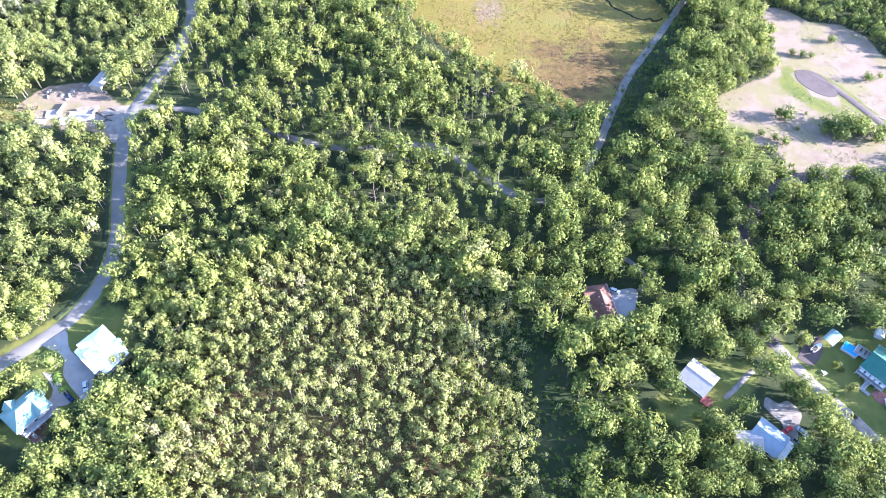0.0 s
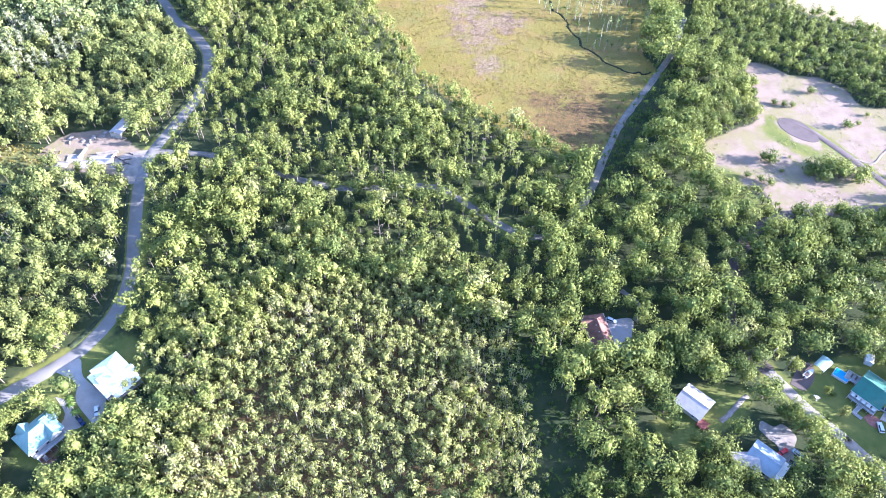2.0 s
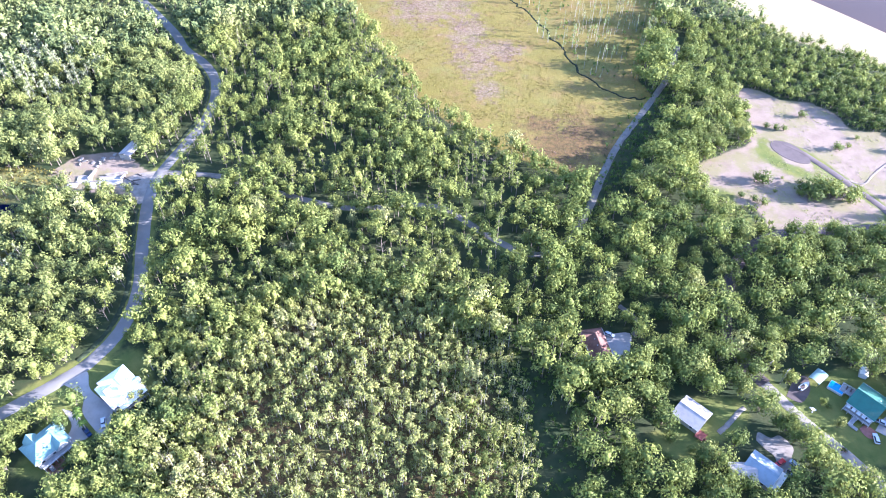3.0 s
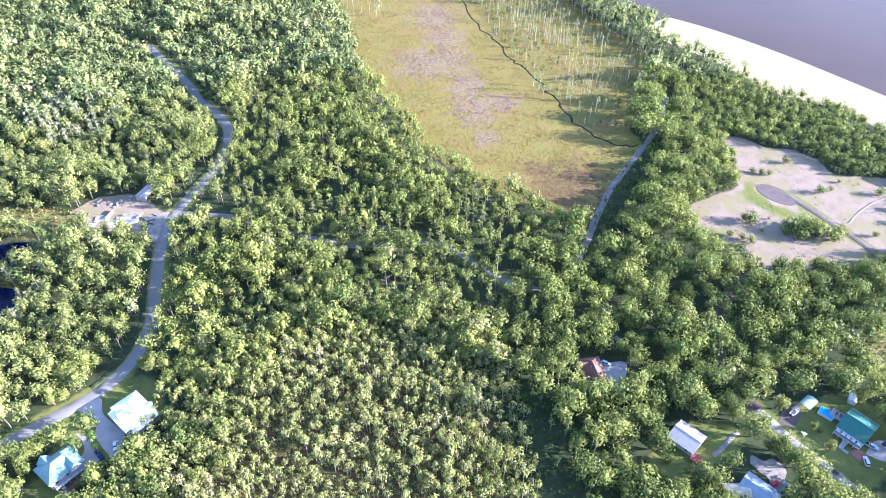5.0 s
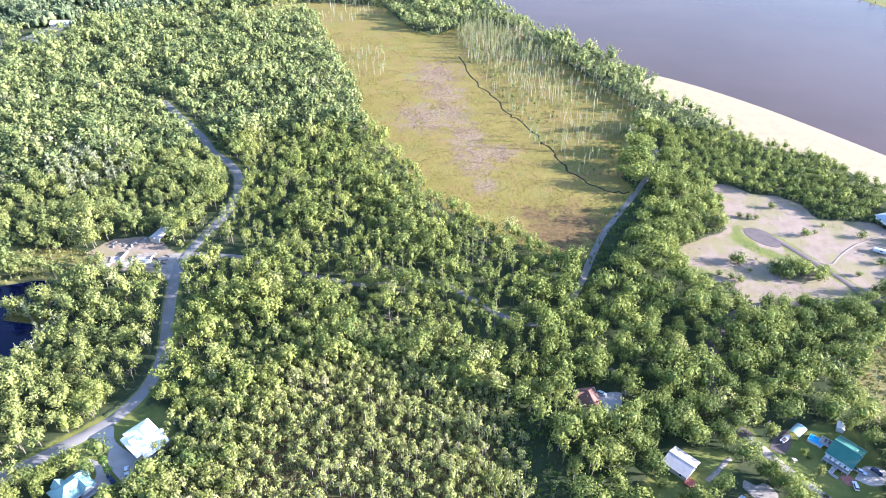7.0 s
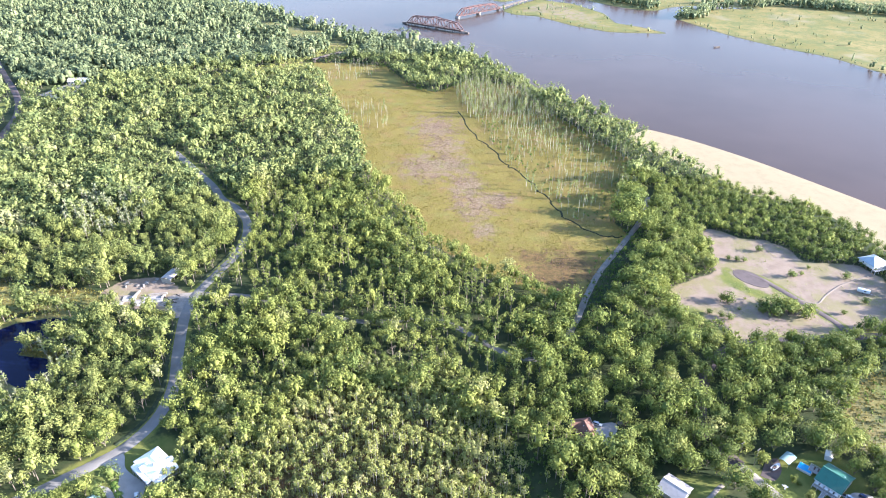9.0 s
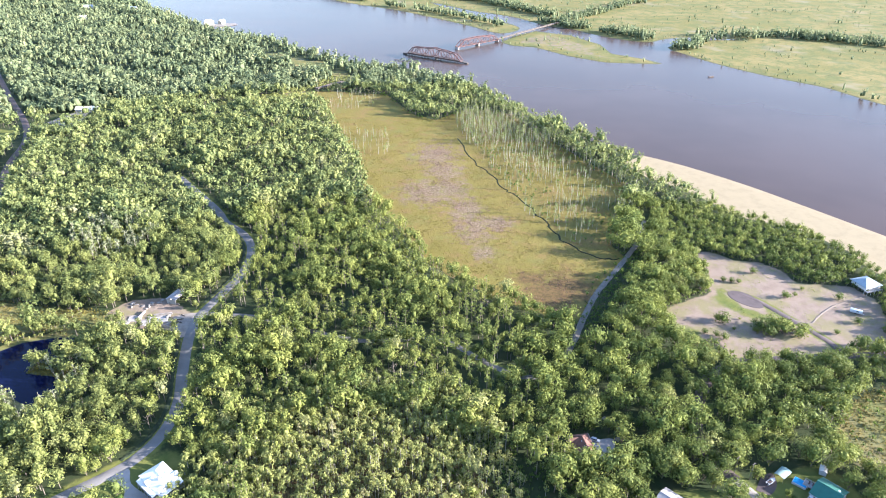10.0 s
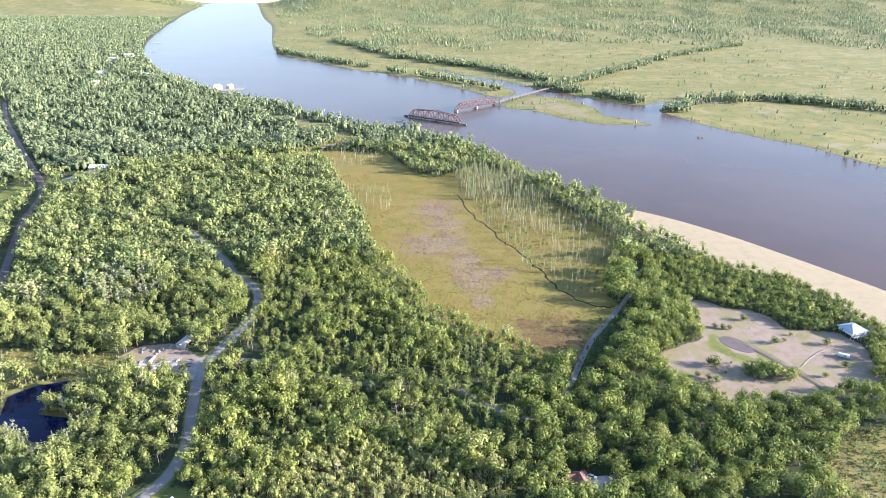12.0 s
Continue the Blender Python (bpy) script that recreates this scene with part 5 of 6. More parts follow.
patch("pavement", [(164.8, 106.2), (168, 107.8), (171, 105), (169.6, 101.8), (166.4, 102.6)], 0.09, brick_red, "dark red brick patio below the ramp", "patio")


def green_house():
    h = house_shell("house", "raised white house with dark green metal gable roof", (171.2, 116.2, 0), -50, 10.8, 13.4, 0.6, 4.2, 6.9, 0.0, roof_green, siding_white, 0.5)
    porch(h, -5.3, 5.3, -8.6, -6.8, 1.2, 6, None, deck_grey)
    for k in range(5):
        part("awning", box((1.4, 1.3, 0.1), (-4.2 + k * 2.1, -7.6, 3.3), 0, 0, 1, (0.3, 0)), trim_white, h)
    part("ramp", box((1.5, 4.6, 0.2), (0.1, -10.8, 0.8), 0, 0, 1, (0.12, 0)), deck_grey, h)
    part("ramp", box((3.6, 1.5, 0.2), (1.6, -12.6, 0.35)), deck_grey, h)
    for k in range(4):
        part("ramp_rail", bar((-0.6 + 1.45 * (k % 2), -8.6, 1.7 + 0.4 * (k // 2)), (-0.6 + 1.45 * (k % 2), -12.8, 1.0 + 0.4 * (k // 2)), 0.07), trim_white, h)
    part("roof_vent", box((0.5, 0.5, 0.5), (3.0, 2.0, 6.2), 0, 0.06), chrome, h)


green_house()


def open_shed(label, place, turn, length, width, height, roof_mat):
    s = thing("open_shed", label, "shed", place, turn)
    part("roof", slab_roof(length, width, height, height + 1.2, 0.0, 0.3), roof_mat, s)
    part("back_wall", box((length, 0.12, height), (0, width / 2 - 0.1, height / 2)), siding_beige, s)
    part("side_wall", box((0.12, width, height), (-length / 2 + 0.1, 0, height / 2)), siding_beige, s)
    for k in range(4):
        part("post", box((0.18, 0.18, height), (-length / 2 + 0.2 + (length - 0.4) * k / 3, -width / 2 + 0.1, height / 2)), grey_timber, s)
    return s


open_shed("long open work shed with grey metal roof", (-184.3, 281.3, 0), 74, 12.5, 7.0, 3.4, roof_grey)


def beach_house():
    h = house_shell("house", "stilted beach house with pale blue hip roof", (291.5, 302.5, 0), 18, 13, 12, 2.4, 5.2, 8.2, 5.0, roof_blue, siding_white, 0.9)
    for x in (-6, -2, 2, 6):
        for y in (-5.5, 0, 5.5):
            part("stilt", box((0.3, 0.3, 2.5), (x, y, 1.2)), grey_timber, h)
    porch(h, -7.4, 6.0, -8.6, -6.0, 2.4, 5, None, deck_grey)


beach_house()


def far_house(label, place, turn, length, width, eave, ridge, roof_mat, wall_mat, hip=0.0):
    house_shell("house", label, (*place, 0), turn, length, width, 0, eave, ridge, hip, roof_mat, wall_mat)


far_house("large pale riverside house with grey roofs", (-497, 1342), 25, 20, 12, 7, 11, roof_grey, siding_beige, 5)
far_house("low white boathouse beside the riverside house", (-474, 1356), 70, 14, 9, 5, 8, roof_white, siding_beige)
patch("pavement", [(-505, 1320), (-462, 1322), (-440, 1345), (-452, 1362), (-480, 1352), (-508, 1340)], 0.1, gravel_pale, "pale sandy yard on the river bank", "yard")
far_house("wide pale house at the river bend", (-930, 1895), 10, 26, 13, 6.5, 10, roof_grey, siding_beige)
far_house("long pale house among distant trees", (-938, 1812), 8, 24, 12, 6.5, 9.5, roof_grey, siding_beige)
far_house("blue-roofed house among distant trees", (-841, 1541), 20, 19, 12, 6, 9.5, roof_blue, siding_beige)
far_house("grey-roofed house among distant trees", (-728, 1519), 0, 17, 11, 6, 10, roof_blue, siding_beige)
far_house("small pale house among distant trees", (-784, 1395), 30, 14, 10, 6, 9, roof_grey, siding_beige)
far_house("small pale house in distant clearing", (-984, 1656), 15, 17, 11, 6, 9, roof_grey, siding_beige)
far_house("long white-roofed building beside a gravel lot", (-452, 716), 6, 24, 11, 4.0, 6.5, roof_white, siding_beige)

# ---- swing bridge and trestle ----
def truss_span(label, a, b, z, width, heights):
    """A rusty through truss from a to b: two side frames, deck, cross beams. heights: top chord height at each panel point."""
    heights = [h * 1.2 for h in heights]
    a, b = Vector((*a, 0)), Vector((*b, 0))
    d = b - a
    s = thing("truss_span", label, "bridge span", (a.x, a.y, z), math.degrees(math.atan2(d.y, d.x)))
    n, length = len(heights) - 1, d.length
    xs = [length * k / n for k in range(n + 1)]
    part("deck", box((length, width * 0.75, 0.5), (length / 2, 0, 0.1)), old_timber, s, "dark timber deck")
    for side in (-1, 1):
        y = side * width / 2
        part("bottom_chord", bar((0, y, 0), (length, y, 0), 0.9), rust, s)
        for k in range(n):
            part("top_chord", bar((xs[k], y, heights[k]), (xs[k + 1], y, heights[k + 1]), 1.0), rust, s)
            if heights[k] > 1 or heights[k + 1] > 1:
                lo, hi = (k, k + 1) if k % 2 else (k + 1, k)
                part("diagonal", bar((xs[lo], y, 0), (xs[hi], y, heights[hi]), 0.7), rust, s)
        for k in range(1, n):
            part("vertical", bar((xs[k], y, 0), (xs[k], y, heights[k]), 0.7), rust, s)
    for k in range(n + 1):
        part("floor_beam", bar((xs[k], -width / 2, -0.3), (xs[k], width / 2, -0.3), 0.6), rust, s)
        if heights[k] > 4:
            part("top_strut", bar((xs[k], -width / 2, heights[k]), (xs[k], width / 2, heights[k]), 0.6), rust, s)
            if k < n and heights[k + 1] > 4:
                for y in (-width / 2, width / 2):
                    part("top_brace", bar((xs[k], y, heights[k]), (xs[k + 1], -y, heights[k + 1]), 0.35), rust, s)
    return s


truss_span("rusty steel swing span turned open along the river", (-66, 1066), (22, 1004), 3.2, 8, [0.3, 9, 9.5, 10, 10.5, 12, 10.5, 10, 9, 8, 0.3])
truss_span("rusty fixed steel truss span of the old railway bridge", (16, 1112), (92, 1185), 3.6, 7.5, [0.3, 8.5, 9, 9.5, 9.5, 9, 8.5, 8, 0.3])


def fender_pier():
    p = thing("fender_pier", "long dark timber fender pier under the swing span", "pier", (-22, 1035, -1.5), -35.2)
    part("platform", box((122, 6.5, 1.0), (0, 0, 3.2), 0, 0.2), old_timber, p)
    for k in range(18):
        for y in (-3, 3):
            part("pile", tube(0.45, 5.0, (-58 + k * 6.8, y, 1.6), 8), old_timber, p)
    part("pivot_pier", tube(4.5, 4.4, (0, 0, 1.8), 20), concrete, p)
    part("nose", box((7, 4, 2.6), (63, 0, 2.0), 0, 0.4), old_timber, p)
    part("nose", box((7, 4, 2.6), (-63, 0, 2.0), 0, 0.4), old_timber, p)


fender_pier()
for x, y in ((16, 1112), (54, 1149), (92, 1185)):
    q = thing("bridge_pier", "stout concrete pier under the truss span", "bridge pier", (x, y, -1.6), 44, "bridge piers")
    part("shaft", box((3.0, 9.0, 4.6), (0, 0, 2.3), 0, 0.3, 0.9), concrete, q)
    part("cap", box((3.6, 9.6, 0.6), (0, 0, 4.6), 0, 0.1), concrete, q)


def trestle(label, line, z, width, gap, mat):
    """A low railway trestle: deck, rails and bents of piles."""
    a, b = Vector((*line[0], 0)), Vector((*line[1], 0))
    d = b - a
    s = thing("trestle", label, "trestle", (a.x, a.y, 0), math.degrees(math.atan2(d.y, d.x)))
    part("deck", box((d.length, width, 0.7), (d.length / 2, 0, z)), mat, s)
    for y in (-width / 2, width / 2):
        part("edge_beam", bar((0, y, z + 0.6), (d.length, y, z + 0.6), 0.35), mat, s)
    for k in range(int(d.length / gap) + 1):
        x = k * gap
        part("bent_cap", box((0.7, width + 1.2, 0.6), (x, 0, z - 0.5)), mat, s)
        for y in (-width / 2, 0, width / 2):
            part("pile", box((0.5, 0.5, z + 1.6), (x, y, (z - 1.6) / 2)), old_timber, s)


trestle("weathered timber railway trestle across the spit", ((92, 1185), (262, 1412)), 4.2, 5.0, 9.0, trestle_timber)
trestle("short old timber trestle at the marsh end", ((-182, 818), (-150, 858)), 4.6, 4.6, 8.0, trestle_timber)
dock = thing("dock", "low dark timber wall in the water", "dock", (-68, 1016, 0), -16)
part("planks", box((44, 2.2, 0.5), (0, 0, 0.7)), old_timber, dock)
for k in range(9):
    part("pile", tube(0.3, 3.0, (-20 + k * 5, 0, -0.4), 8), old_timber, dock)
for x, y, turn, n in ((-1020, 2290, 30, 24), (-925, 2030, 20, 20)):
    dock = thing("dock", "pale wooden boat dock at the far shore", "dock", (x, y, 0), turn)
    part("planks", box((n, 5, 0.5), (n / 2, 0, 0.9)), deck_grey, dock)
    for k in range(4):
        part("pile", tube(0.4, 3.0, (k * n / 3, 2.6, 0), 8), grey_timber, dock)
snag = thing("stranded_log", "dark weedy stump clump in the river", "log", (400, 920, -0.4), 20)
part("trunk", tube(1.4, 9, (0, 0, 0.6), 9, 0.7), old_timber, snag).matrix_basis = pose(0, 0, 0.4, 0, 82, 0)
part("root", bar((-4, 0, 0), (-6, 1.5, 2.4), 0.7), old_timber, snag)
part("root", bar((-4, 0, 0), (-5.5, -2, 1.8), 0.6), old_timber, snag)


# ---- vehicles ----
def car(label, place, turn, paint, kind="sedan"):
    c = thing("car" if kind != "pickup" else "pickup_truck", label, "car" if kind != "pickup" else "truck", (*place, 0.1), turn)
    bm = bmesh.new()
    outline = {"sedan": [(-2.3, 0.45), (-2.3, 0.95), (-1.6, 1.02), (1.0, 1.0), (2.2, 0.85), (2.35, 0.45)], "suv": [(-2.3, 0.5), (-2.35, 1.1), (-1.9, 1.15), (1.1, 1.12), (2.25, 0.98), (2.35, 0.5)],
               "pickup": [(-2.8, 0.55), (-2.8, 1.15), (-1.0, 1.15), (1.3, 1.15), (2.6, 1.05), (2.7, 0.55)]}[kind]
    left, right = [[bm.verts.new((x, s * 0.9, z)) for x, z in outline] for s in (-1, 1)]
    bm.faces.new(left), bm.faces.new(right[::-1])
    for k in range(len(outline)):
        j = (k + 1) % len(outline)
        bm.faces.new((left[k], right[k], right[j], left[j]))
    bmesh.ops.recalc_face_normals(bm, faces=bm.faces[:])
    bmesh.ops.bevel(bm, geom=bm.edges[:], offset=0.08, segments=2, affect="EDGES")
    body = part("body", bm, paint, c)
    x0, x1 = {"sedan": (-1.5, 0.9), "suv": (-2.2, 0.9), "pickup": (-0.9, 1.3)}[kind]
    top = 1.5 if kind == "sedan" else 1.75
    part("cabin", box((x1 - x0, 1.7, top - 0.95), ((x0 + x1) / 2, 0, (top + 0.95) / 2), 0, 0.1, 0.78), pane_glass, c, "dark tinted glass cabin")
    part("roof_panel", box(((x1 - x0) * 0.74, 1.3, 0.08), ((x0 + x1) / 2, 0, top + 0.02), 0, 0.03), paint, c)
    for sx in (-1.45, 1.45):
        for sy in (-1, 1):
            w = part("wheel", tube(0.34, 0.24, (0, 0, 0), 14), tyre, c)
            w.matrix_basis = pose(sx * (1.15 if kind == "pickup" else 1), sy * 0.82, 0.25, 90, 0, 0)
            part("rim", tube(0.2, 0.26, (0, 0, 0), 12), chrome, w)
    for sy in (-0.6, 0.6):
        part("headlight", box((0.08, 0.35, 0.16), (2.3 if kind != "pickup" else 2.66, sy, 0.78)), chrome, c)
        part("tail_light", box((0.08, 0.3, 0.16), (-2.3 if kind != "pickup" else -2.8, sy, 0.8)), paint_red, c)
    if kind == "pickup":
        part("cargo_bed", box((1.6, 1.5, 0.06), (-1.9, 0, 1.2)), tyre, c)
    return c


car("white car parked by the brown house", (72.6, 151.6), -25, paint_white, "suv")
car("dark navy pickup truck on the tan drive", (-142.4, 101.9), -42, paint_navy, "pickup")
car("white car parked on the pale concrete drive", (-137.6, 106.2), -68, paint_white)
car("silver car parked on the gravel yard", (133.4, 90.6), -50, paint_silver)
car("pale grey pickup parked under the trees", (131.0, 86.0), -40, paint_silver, "pickup")
car("red car beside the blue-roofed house", (128.0, 91.3), 30, paint_red)
car("silver pickup beside the green-roofed house", (174.6, 108.8), -35, paint_silver, "pickup")
car("dark navy car on the drive of the green-roofed house", (181.6, 108.6), -50, paint_navy, "suv")
car("white van beside the green-roofed house porch", (169.2, 101.6), 80, paint_white, "suv")


def boat(label, place, turn):
    b = thing("motor_boat", label, "boat", (*place, 0), turn)
    bm = bmesh.new()
    rows = []
    for x, w, z in ((-2.8, 1.0, 0.5), (-1.0, 1.15, 0.45), (1.2, 1.0, 0.5), (2.4, 0.5, 0.7), (3.1, 0.05, 0.95)):
        rows.append([bm.verts.new(p) for p in ((x, -w, 1.35 + (x > 2) * 0.15), (x, -w * 0.6, z), (x, 0, z - 0.15), (x, w * 0.6, z), (x, w, 1.35 + (x > 2) * 0.15))])
    for r, q in zip(rows, rows[1:]):
        for k in range(4):
            bm.faces.new((r[k], r[k + 1], q[k + 1], q[k]))
    bm.faces.new(rows[0])
    for r, q in zip(rows, rows[1:]):
        bm.faces.new((r[0], q[0], q[4], r[4]))
    bmesh.ops.recalc_face_normals(bm, faces=bm.faces[:])
    part("hull", bm, paint_white, b)
    part("cockpit", box((2.6, 1.5, 0.1), (-0.9, 0, 1.4), 0, 0.03), cushion, b)
    part("console", box((0.6, 0.9, 0.7), (0.2, 0, 1.7), 0, 0.08, 0.7), trim_white, b)
    part("engine", box((0.5, 0.5, 1.0), (-3.0, 0, 1.3), 0, 0.1), tyre, b)
    part("trailer_frame", box((5.6, 1.1, 0.12), (0.4, 0, 0.3)), chrome, b)
    for y in (-1, 1):
        part("wheel", tube(0.3, 0.2, (0, 0, 0), 12), tyre, b).matrix_basis = pose(-1.0, y * 1.0, 0.3, 90, 0, 0)


boat("small white motor boat on a trailer", (149.6, 125.4), 35)


def boat_canopy():
    c = thing("canopy", "pale aqua canvas carport canopy over boats", "canopy", (156.4, 129.2, 0), 38)
    bm = bmesh.new()
    strips = []
    for lift in (0.0, 0.06):
        strips.append([[bm.verts.new((x, -2.4 + 4.8 * k / 8, 2.6 + lift + 0.7 * math.sin(math.pi * k / 8))) for k in range(9)] for x in (-3.6, 0, 3.6)])
    for lower in strips:
        for i in range(2):
            for k in range(8):
                bm.faces.new((lower[i][k], lower[i + 1][k], lower[i + 1][k + 1], lower[i][k + 1]))
    bmesh.ops.recalc_face_normals(bm, faces=bm.faces[:])
    part("cover", bm, canvas_aqua, c)
    part("edge_trim", bar((-3.6, -2.4, 2.6), (3.6, -2.4, 2.6), 0.14), trim_white, c)
    for x in (-3.4, 3.4):
        for y in (-2.3, 2.3):
            part("pole", tube(0.06, 2.6, (x, y, 1.3), 8), chrome, c)


boat_canopy()


def pool():
    p = thing("swimming_pool", "raised swimming pool with bright blue water", "pool", (163.0, 124.8, 0), 47)
    part("pool_wall", box((4.6, 6.2, 1.2), (0, 0, 0.6), 0, 0.06), siding_white, p)
    part("water_surface", box((4.2, 5.8, 0.05), (0, 0, 1.21)), pool_blue, p)
    d = thing("pool_deck", "grey timber pool deck with railing", "deck", (167.4, 122.8, 0), 47)
    part("planks", box((4.2, 7.0, 0.14), (0, 0, 1.2)), deck_grey, d)
    for x in (-2.0, 2.0):
        for y in (-3.4, -1.1, 1.1, 3.4):
            part("post", box((0.14, 0.14, 2.2), (x, y, 1.1)), trim_white, d)
    for a, b in (((2, -3.4), (2, 3.4)), ((-2, -3.4), (2, -3.4)), ((-2, 3.4), (2, 3.4))):
        for z in (1.7, 2.15):
            part("rail", bar((*a, z), (*b, z), 0.08), trim_white, d)
    for k in range(3):
        s = thing("sun_lounger", "dark cushioned sun lounger on the pool deck", "lounger", (0, 0, 0), 0, "sun loungers on the deck")
        s.matrix_basis = pose(167.4, 122.8, 1.27, 0, 0, 47) @ pose(0.2, -2.0 + k * 1.7, 0)
        part("seat", box((1.3, 0.65, 0.14), (0, 0, 0.3), 0, 0.04), cushion, s)
        part("backrest", box((0.75, 0.65, 0.12), (0.9, 0, 0.5), 0, 0.04, 1, (0, -0.6)), cushion, s)
        for x in (-0.6, 0.6):
            for y in (-0.27, 0.27):
                part("leg", box((0.06, 0.06, 0.25), (x, y, 0.12)), chrome, s)


pool()


def garden_shed(label, place, turn, l, w, h):
    s = thing("garden_shed", label, "shed", (*place, 0), turn)
    part("wall", gable_wall(l, w, h, h + 0.7, 0, 0), siding_white, s)
    part("roof", slab_roof(l, w, h, h + 0.7, 0.0, 0.2, 0.08), roof_white, s)
    add_door(s, l / 2, 0, 0, 0)


garden_shed("small white garden shed on the lawn", (177.2, 132.0), 60, 4.2, 3.0, 2.4)


def trailer():
    t = thing("travel_trailer", "white rounded travel trailer on sand", "trailer", (268, 270.5, 0), -32)
    part("body", box((7.2, 2.6, 2.3), (0, 0, 1.75), 0, 0.35), paint_white, t)
    part("hitch", bar((3.4, 0, 0.6), (5.0, 0, 0.55), 0.14), chrome, t)
    for s in (-1, 1):
        w = part("window", box((1.3, 0.06, 0.7), (0.8, s * 1.3, 2.0)), pane_glass, t)
        part("wheel", tube(0.36, 0.25, (0, 0, 0), 14), tyre, t).matrix_basis = pose(-0.3, s * 1.15, 0.36, 90, 0, 0)
    part("door", box((0.8, 0.06, 1.8), (-1.6, -1.31, 1.6), 0, 0.02), trim_white, t)


trailer()


# ---- garden things and poles ----
for x, y, lean in ((134.6, 131.0, 3), (140.4, 127.2, -2)):
    u = thing("utility_pole", "slim pale utility pole with a crossarm", "pole", (x, y, 0), 30, "utility poles along the road")
    part("shaft", tube(0.16, 11, (0, 0, 5.4), 8, 0.11), grey_timber, u)
    part("crossarm", box((2.2, 0.14, 0.16), (0, 0, 10.2)), grey_timber, u)
    for k in (-0.9, 0, 0.9):
        part("insulator", tube(0.07, 0.22, (k, 0, 10.4), 8, 0.04), trim_white, u)


def round_bed(label, place, radius):
    b = thing("flower_bed", label, "flower bed", (*place, 0))
    part("soil", tube(radius, 0.16, (0, 0, 0.06), 24), flower_bed, b)
    for k in range(14):
        a = k / 14 * 6.283
        part("edging_stone", box((0.5, 0.35, 0.3), (math.cos(a) * radius, math.sin(a) * radius, 0.12), a, 0.06), rubble, b)
    for k in range(6):
        a, r = k * 2.4, radius * (0.2 + 0.1 * k)
        c, wood = broad_tree(70 + k, 0.9, 0.5, 24, 0.18, 1, 4, False)
        v, q, m = joined(c)
        ob = new("plant", mesh_of("plant", v, q, [leaf_shrub]))
        ob.parent = b
        ob.matrix_basis = pose(math.cos(a) * r, math.sin(a) * r, 0.1)


round_bed("round brown brick garden circle beside the house", (-149.3, 87.8), 3.4)
round_bed("small round stone fire ring on the lawn", (154.7, 96.9), 1.4)
for x, y in ((149.4, 114.6),):
    w = thing("garden_bench", "small round white garden table with seats", "garden table", (x, y, 0))
    part("tabletop", tube(0.8, 0.1, (0, 0, 0.72), 16), trim_white, w)
    part("stem", tube(0.12, 0.7, (0, 0, 0.35), 8), trim_white, w)
    for k in range(3):
        part("seat", box((0.5, 0.5, 0.45), (math.cos(k * 2.1) * 1.2, math.sin(k * 2.1) * 1.2, 0.22), k * 2.1, 0.05), trim_white, w)


# ---- work yard: slabs, walls, logs and rubble ----
def work_yard():
    rng = np.random.default_rng(3)
    for x, y, l, w, h, a in ((-188, 256, 13, 7, 0.5, 8), (-203, 257, 8, 6, 0.4, 10), (-208, 252, 6, 4, 0.35, -4), (-196, 252, 5, 6, 0.5, 4)):
        s = thing("concrete_slab", "pale raised concrete slab in the work yard", "slab", (x, y, 0), a, "slabs in the work yard")
        part("slab", box((l, w, h + 0.2), (0, 0, h / 2), 0, 0.08), concrete, s)
        part("kerb", box((l, 0.4, h + 0.8), (0, w / 2, h / 2 + 0.2), 0, 0.05), rubble, s)
    for x, y, l, a in ((-186, 261.5, 12, 12), (-200, 261, 9, 80), (-182, 259, 4, 70)):
        s = thing("block_wall", "low grey concrete block wall in the work yard", "wall", (x, y, 0), a, "low walls in the work yard")
        for row in range(3):
            for k in range(int(l / 1.25)):
                part("block", box((1.2, 0.6, 0.55), (k * 1.25 - l / 2 + 0.6 + 0.3 * (row % 2), 0, 0.28 + row * 0.57), 0, 0.04), rubble, s)
    for k in range(16):
        x, y = rng.uniform(-214, -178), rng.uniform(268, 280)
        s = thing("soil_mound", "low mound of grey soil in the yard", "mound", (x, y, 0), rng.uniform(0, 360), "soil mounds in the work yard")
        v, q = box_ball(rng, np.array([0, 0, 0.1]), np.array([rng.uniform(0.8, 2.4), rng.uniform(0.6, 1.4), rng.uniform(0.4, 1.1)]), 3)
        ob = new("mound", mesh_of("mound", v, q, [rubble if k % 2 else grey_timber]))
        ob.parent = s
    for k in range(7):
        x, y = rng.uniform(-184, -172), rng.uniform(248, 262)
        s = thing("log", "dark felled log lying in the work yard", "log", (x, y, 0.3), rng.uniform(-40, 40), "felled logs in the work yard")
        part("trunk", tube(0.32, rng.uniform(3, 6), (0, 0, 0), 9, 0.24), old_timber, s).matrix_basis = pose(0, 0, 0, 0, 90, 0)
        part("branch_stub", bar((0.4, 0, 0), (0.9, 0.7, 0.3), 0.14), old_timber, s)


work_yard()


# ---- single trees ----
def tree_model(name, label, category, tree, leaves, wood_mat, group=""):
    """One tree at the origin: an Empty with a trunk mesh and a crown mesh."""
    crown, wood = tree
    t = tagged(new(name), label, category, group)
    v, q, m = joined(wood)
    part_ob = new("trunk", mesh_of("trunk", v, q, [wood_mat]))
    part_ob.parent = t
    v, q, m = joined(crown)
    crown_ob = new("crown", mesh_of("crown", v, q, [leaves], None, True))
    crown_ob.parent = t
    return t


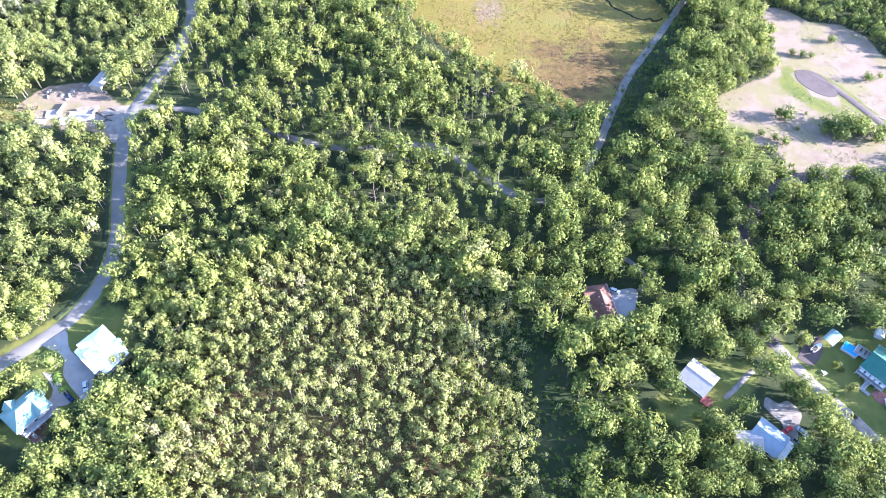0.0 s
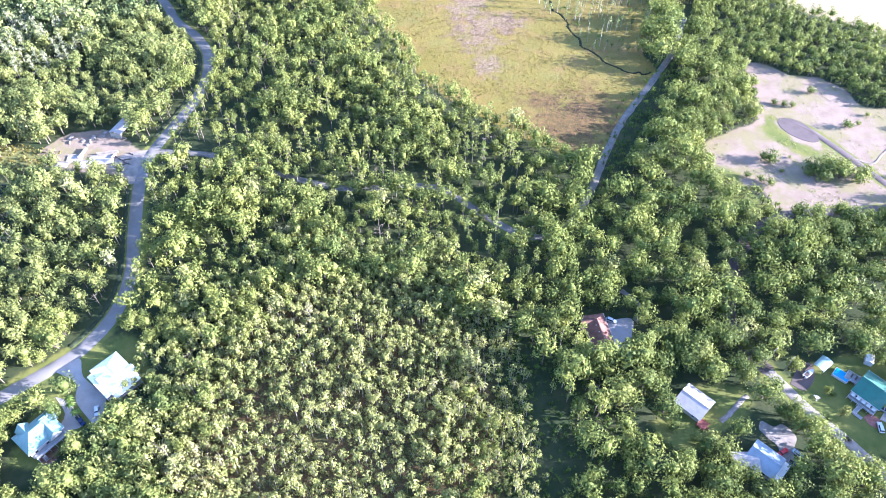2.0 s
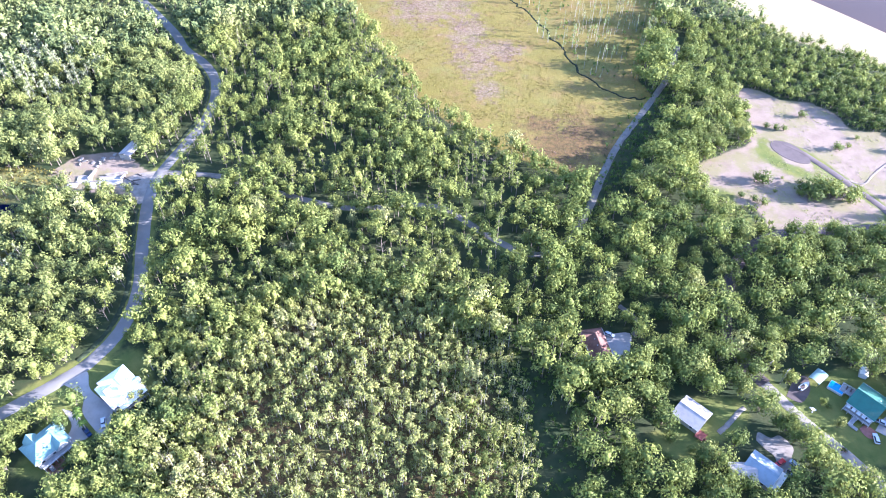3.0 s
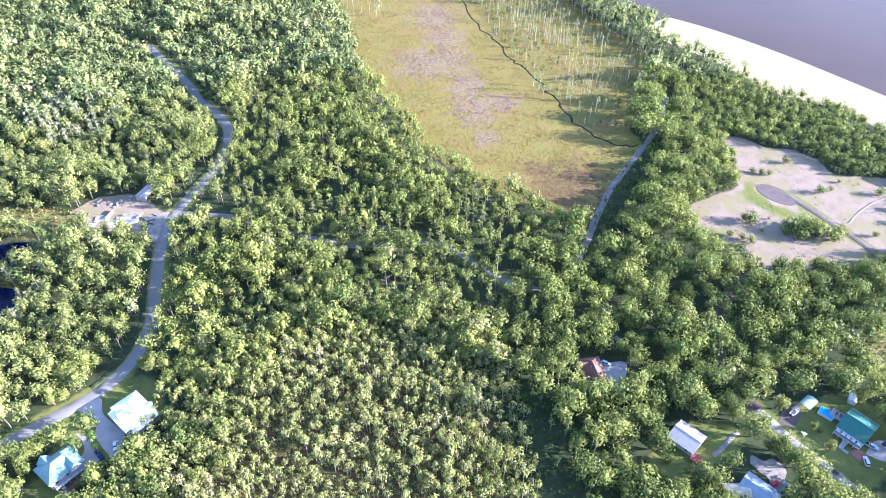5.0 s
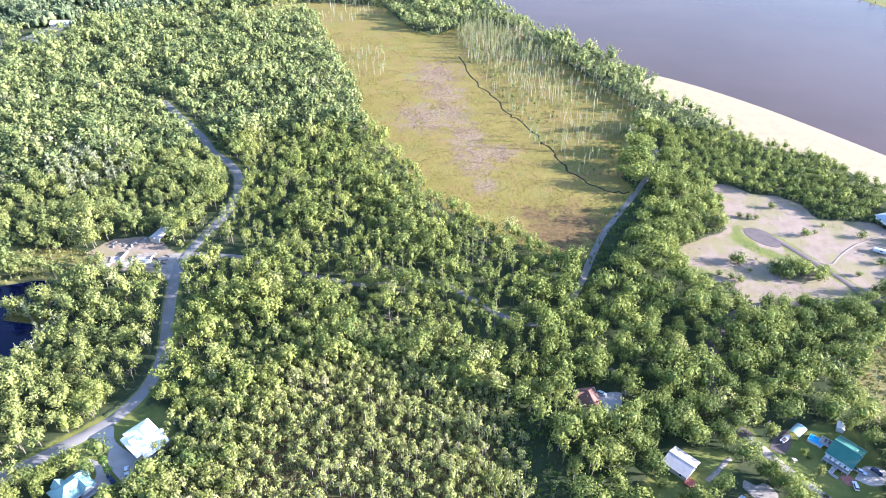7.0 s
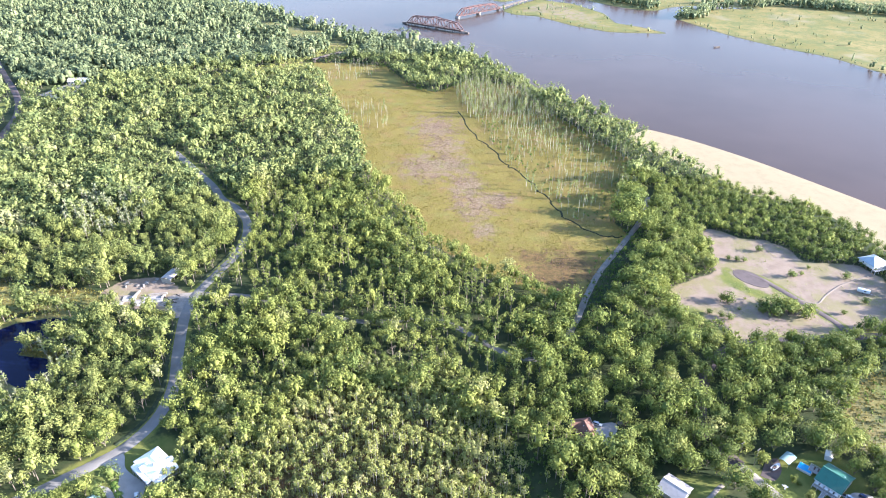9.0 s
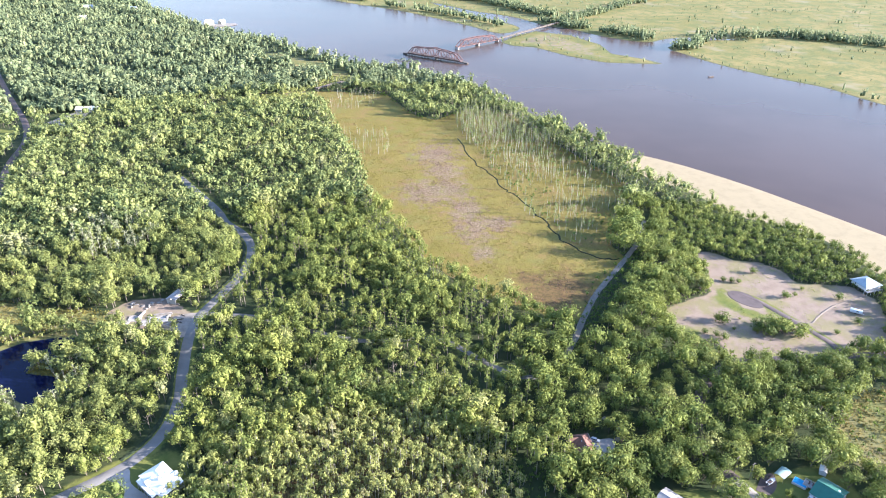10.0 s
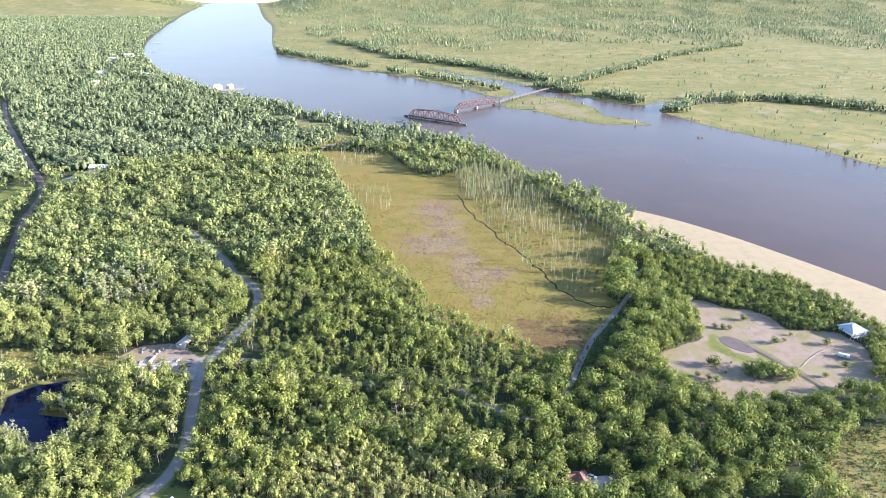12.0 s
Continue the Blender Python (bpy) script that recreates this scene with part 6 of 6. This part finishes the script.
def plant_single():
    rng = np.random.default_rng(77)
    kinds = [tree_model("tree", "full yellow-green broadleaf tree by the road houses", "tree", broad_tree(200 + k, h, r, 460, 0.46, 2, 11, True, 0.08), leaf_broad, bark, "trees round the western houses") for k, (h, r) in enumerate(((12, 4.8), (14, 5.2), (10, 4.2)))]
    oaks = [tree_model("tree", "wide dark green oak tree beside the clearing", "tree", broad_tree(210 + k, h, r, 640, 0.48, 2, 14, True, 0.06), leaf_dark, bark, "oaks round the houses and sand") for k, (h, r) in enumerate(((14, 5.4), (16, 6.2), (12, 4.7), (15, 5.6)))]
    # garden trees: x, y, size
    extra = [(-151.3, 114.2, 1.0), (-139.9, 90.8, 0.94), (-124.8, 101.9, 1.52), (-115.9, 98.6, 1.32), (-152.3, 103.5, 0.88), (-160.6, 107.3, 1.26), (-142.1, 74.4, 1.26), (-134.6, 75.4, 1.25), (-127.7, 78.5, 0.99), (126.3, 113.3, 1.46), (121.0, 121.6, 1.03), (110.2, 122.3, 0.85), (100.3, 93.9, 1.13), (111.5, 97.7, 0.99), (139.5, 92.0, 1.5), (143.0, 80.7, 1.78), (110.3, 80.0, 0.9), (133.2, 118.1, 0.79), (70.2, 112.8, 1.6), (99.3, 127.6, 1.18), (155.8, 106.6, 0.49), (153.3, 116.6, 0.45), (85.3, 150.0, 1.04), (90.8, 141.9, 1.2), (134.3, 104.1, 1.12), (153.2, 78.8, 1.47), (78.2, 135.1, 1.09), (105.5, 135.4, 1.12), (53.0, 94.6, 1.38), (61.0, 124.8, 1.21), (144.1, 101.9, 0.7), (96.5, 82.3, 1.18), (85.5, 82.2, 1.17), (153.2, 135.8, 1.57), (173.6, 136.0, 1.43), (137.2, 135.7, 1.53), (184, 122, 1.1), (188, 112, 1.0), (180, 131, 0.9), (186, 134, 1.2)]
    for x, y, size, is_oak in [(x, y, 0, k) for x, y, k in picked] + [(x, y, s * (0.8 if x > 0 else 0.92), int(x > 0)) for x, y, s in extra]:
        some = oaks if is_oak else kinds
        kind = some[int(rng.integers(0, len(some)))]
        s = size or float(rng.uniform(0.68, 1.02)) * (0.7 if -128 < x < -96 and 108 < y < 136 else 1.0)
        m = pose(x, y, 0, 0, 0, float(rng.uniform(0, 360))) @ Matrix.Diagonal((s, s, s ** 0.6 * float(rng.uniform(0.9, 1.05)), 1))
        copy_thing(kind, m).scale = m.to_scale()
    for kind, (x, y) in zip(kinds + oaks, ((-118, 96), (-112, 108), (-116, 116), (88, 126), (80, 130), (93, 133), (104, 131))):
        kind.matrix_basis = pose(x, y, 0)


plant_single()


def plant_bushes():
    rng = np.random.default_rng(78)
    kinds = [tree_model("bush", "round dark green bush on sand and grass", "bush", broad_tree(300 + k, 4.2, 3.0, 300, 0.34, 2, 9, True, 0.02), leaf_dark, bark, "bushes in the clearings") for k in range(3)]
    spots = [(175.6, 258, 1.75), (221, 322, 1.1), (229.5, 289, 1.2), (237, 291, 0.7), (196, 251, 1.8), (203, 249, 2.1), (209, 246, 2.2), (217, 243, 2.0), (206, 255, 1.8), (199, 244, 1.7), (262.6, 258, 1.0), (265, 287, 1.2),
             (223, 247, 1.5), (212, 251, 1.8), (195, 311, 0.8), (200, 309, 0.9), (205, 308, 0.8), (190, 330, 0.9), (186, 322, 0.8), (246, 300, 0.6), (88.5, 101, 1.0), (180, 250, 0.5), (188, 262, 0.4), (243, 246, 0.8),
             (82, 97, 0.7), (85, 93, 0.6), (95, 96, 0.6), (-138, 124, 0.35), (-146, 88, 0.5), (156, 116, 0.5), (150, 105, 0.5), (280, 252, 1.4), (286, 259, 1.7), (275, 247, 1.3), (166, 243, 0.9), (160, 246, 0.8), (170, 240, 1.0)]
    for x, y, s in spots:
        m = pose(x, y, 0, 0, 0, float(rng.uniform(0, 360))) @ Matrix.Diagonal((s, s, s, 1))
        copy_thing(kinds[int(rng.integers(0, 3))], m).scale = m.to_scale()
    for kind, (x, y) in zip(kinds, ((173, 261), (216, 255), (193, 248))):
        kind.matrix_basis = pose(x, y, 0)


plant_bushes()


def palm(place, height, seed):
    """A palm: slim trunk, arching fronds."""
    rng = np.random.default_rng(seed)
    t = tagged(new("palm_tree"), "slim palm tree with arching fronds by the drive", "palm", "palms by the drive")
    t.matrix_basis = pose(*place, 0)
    v, q = stem((0, 0, -0.2), (0.3, 0.2, height), 0.2, 0.14, 7)
    ob = new("trunk", mesh_of("trunk", v, q, [bark_pale]))
    ob.parent = t
    for k in range(14):
        a, rise = k * 2.4, rng.uniform(0.1, 0.9)
        d = np.array([math.cos(a), math.sin(a), 0])
        side = np.array([-d[1], d[0], 0])
        vv = []
        for s in np.linspace(0, 1, 6):
            p = np.array([0.3, 0.2, height]) + d * 2.3 * s + np.array([0, 0, rise * 2.2 * s - 2.1 * s * s])
            w = 0.32 * math.sin(math.pi * min(s * 0.9 + 0.12, 1))
            vv += [p - side * w - (0, 0, w * 0.5), p, p + side * w - (0, 0, w * 0.5)]
        i = (np.arange(5)[:, None] * 3 + np.arange(2)).ravel()
        ob = new("frond", mesh_of("frond", np.array(vv), np.stack([i, i + 1, i + 4, i + 3], 1), [leaf_shrub]))
        ob.parent = t


palm((-145.8, 105.6), 7.5, 1)
palm((-142.9, 102.6), 7.0, 2)
palm((-147.9, 108.2), 6.5, 3)
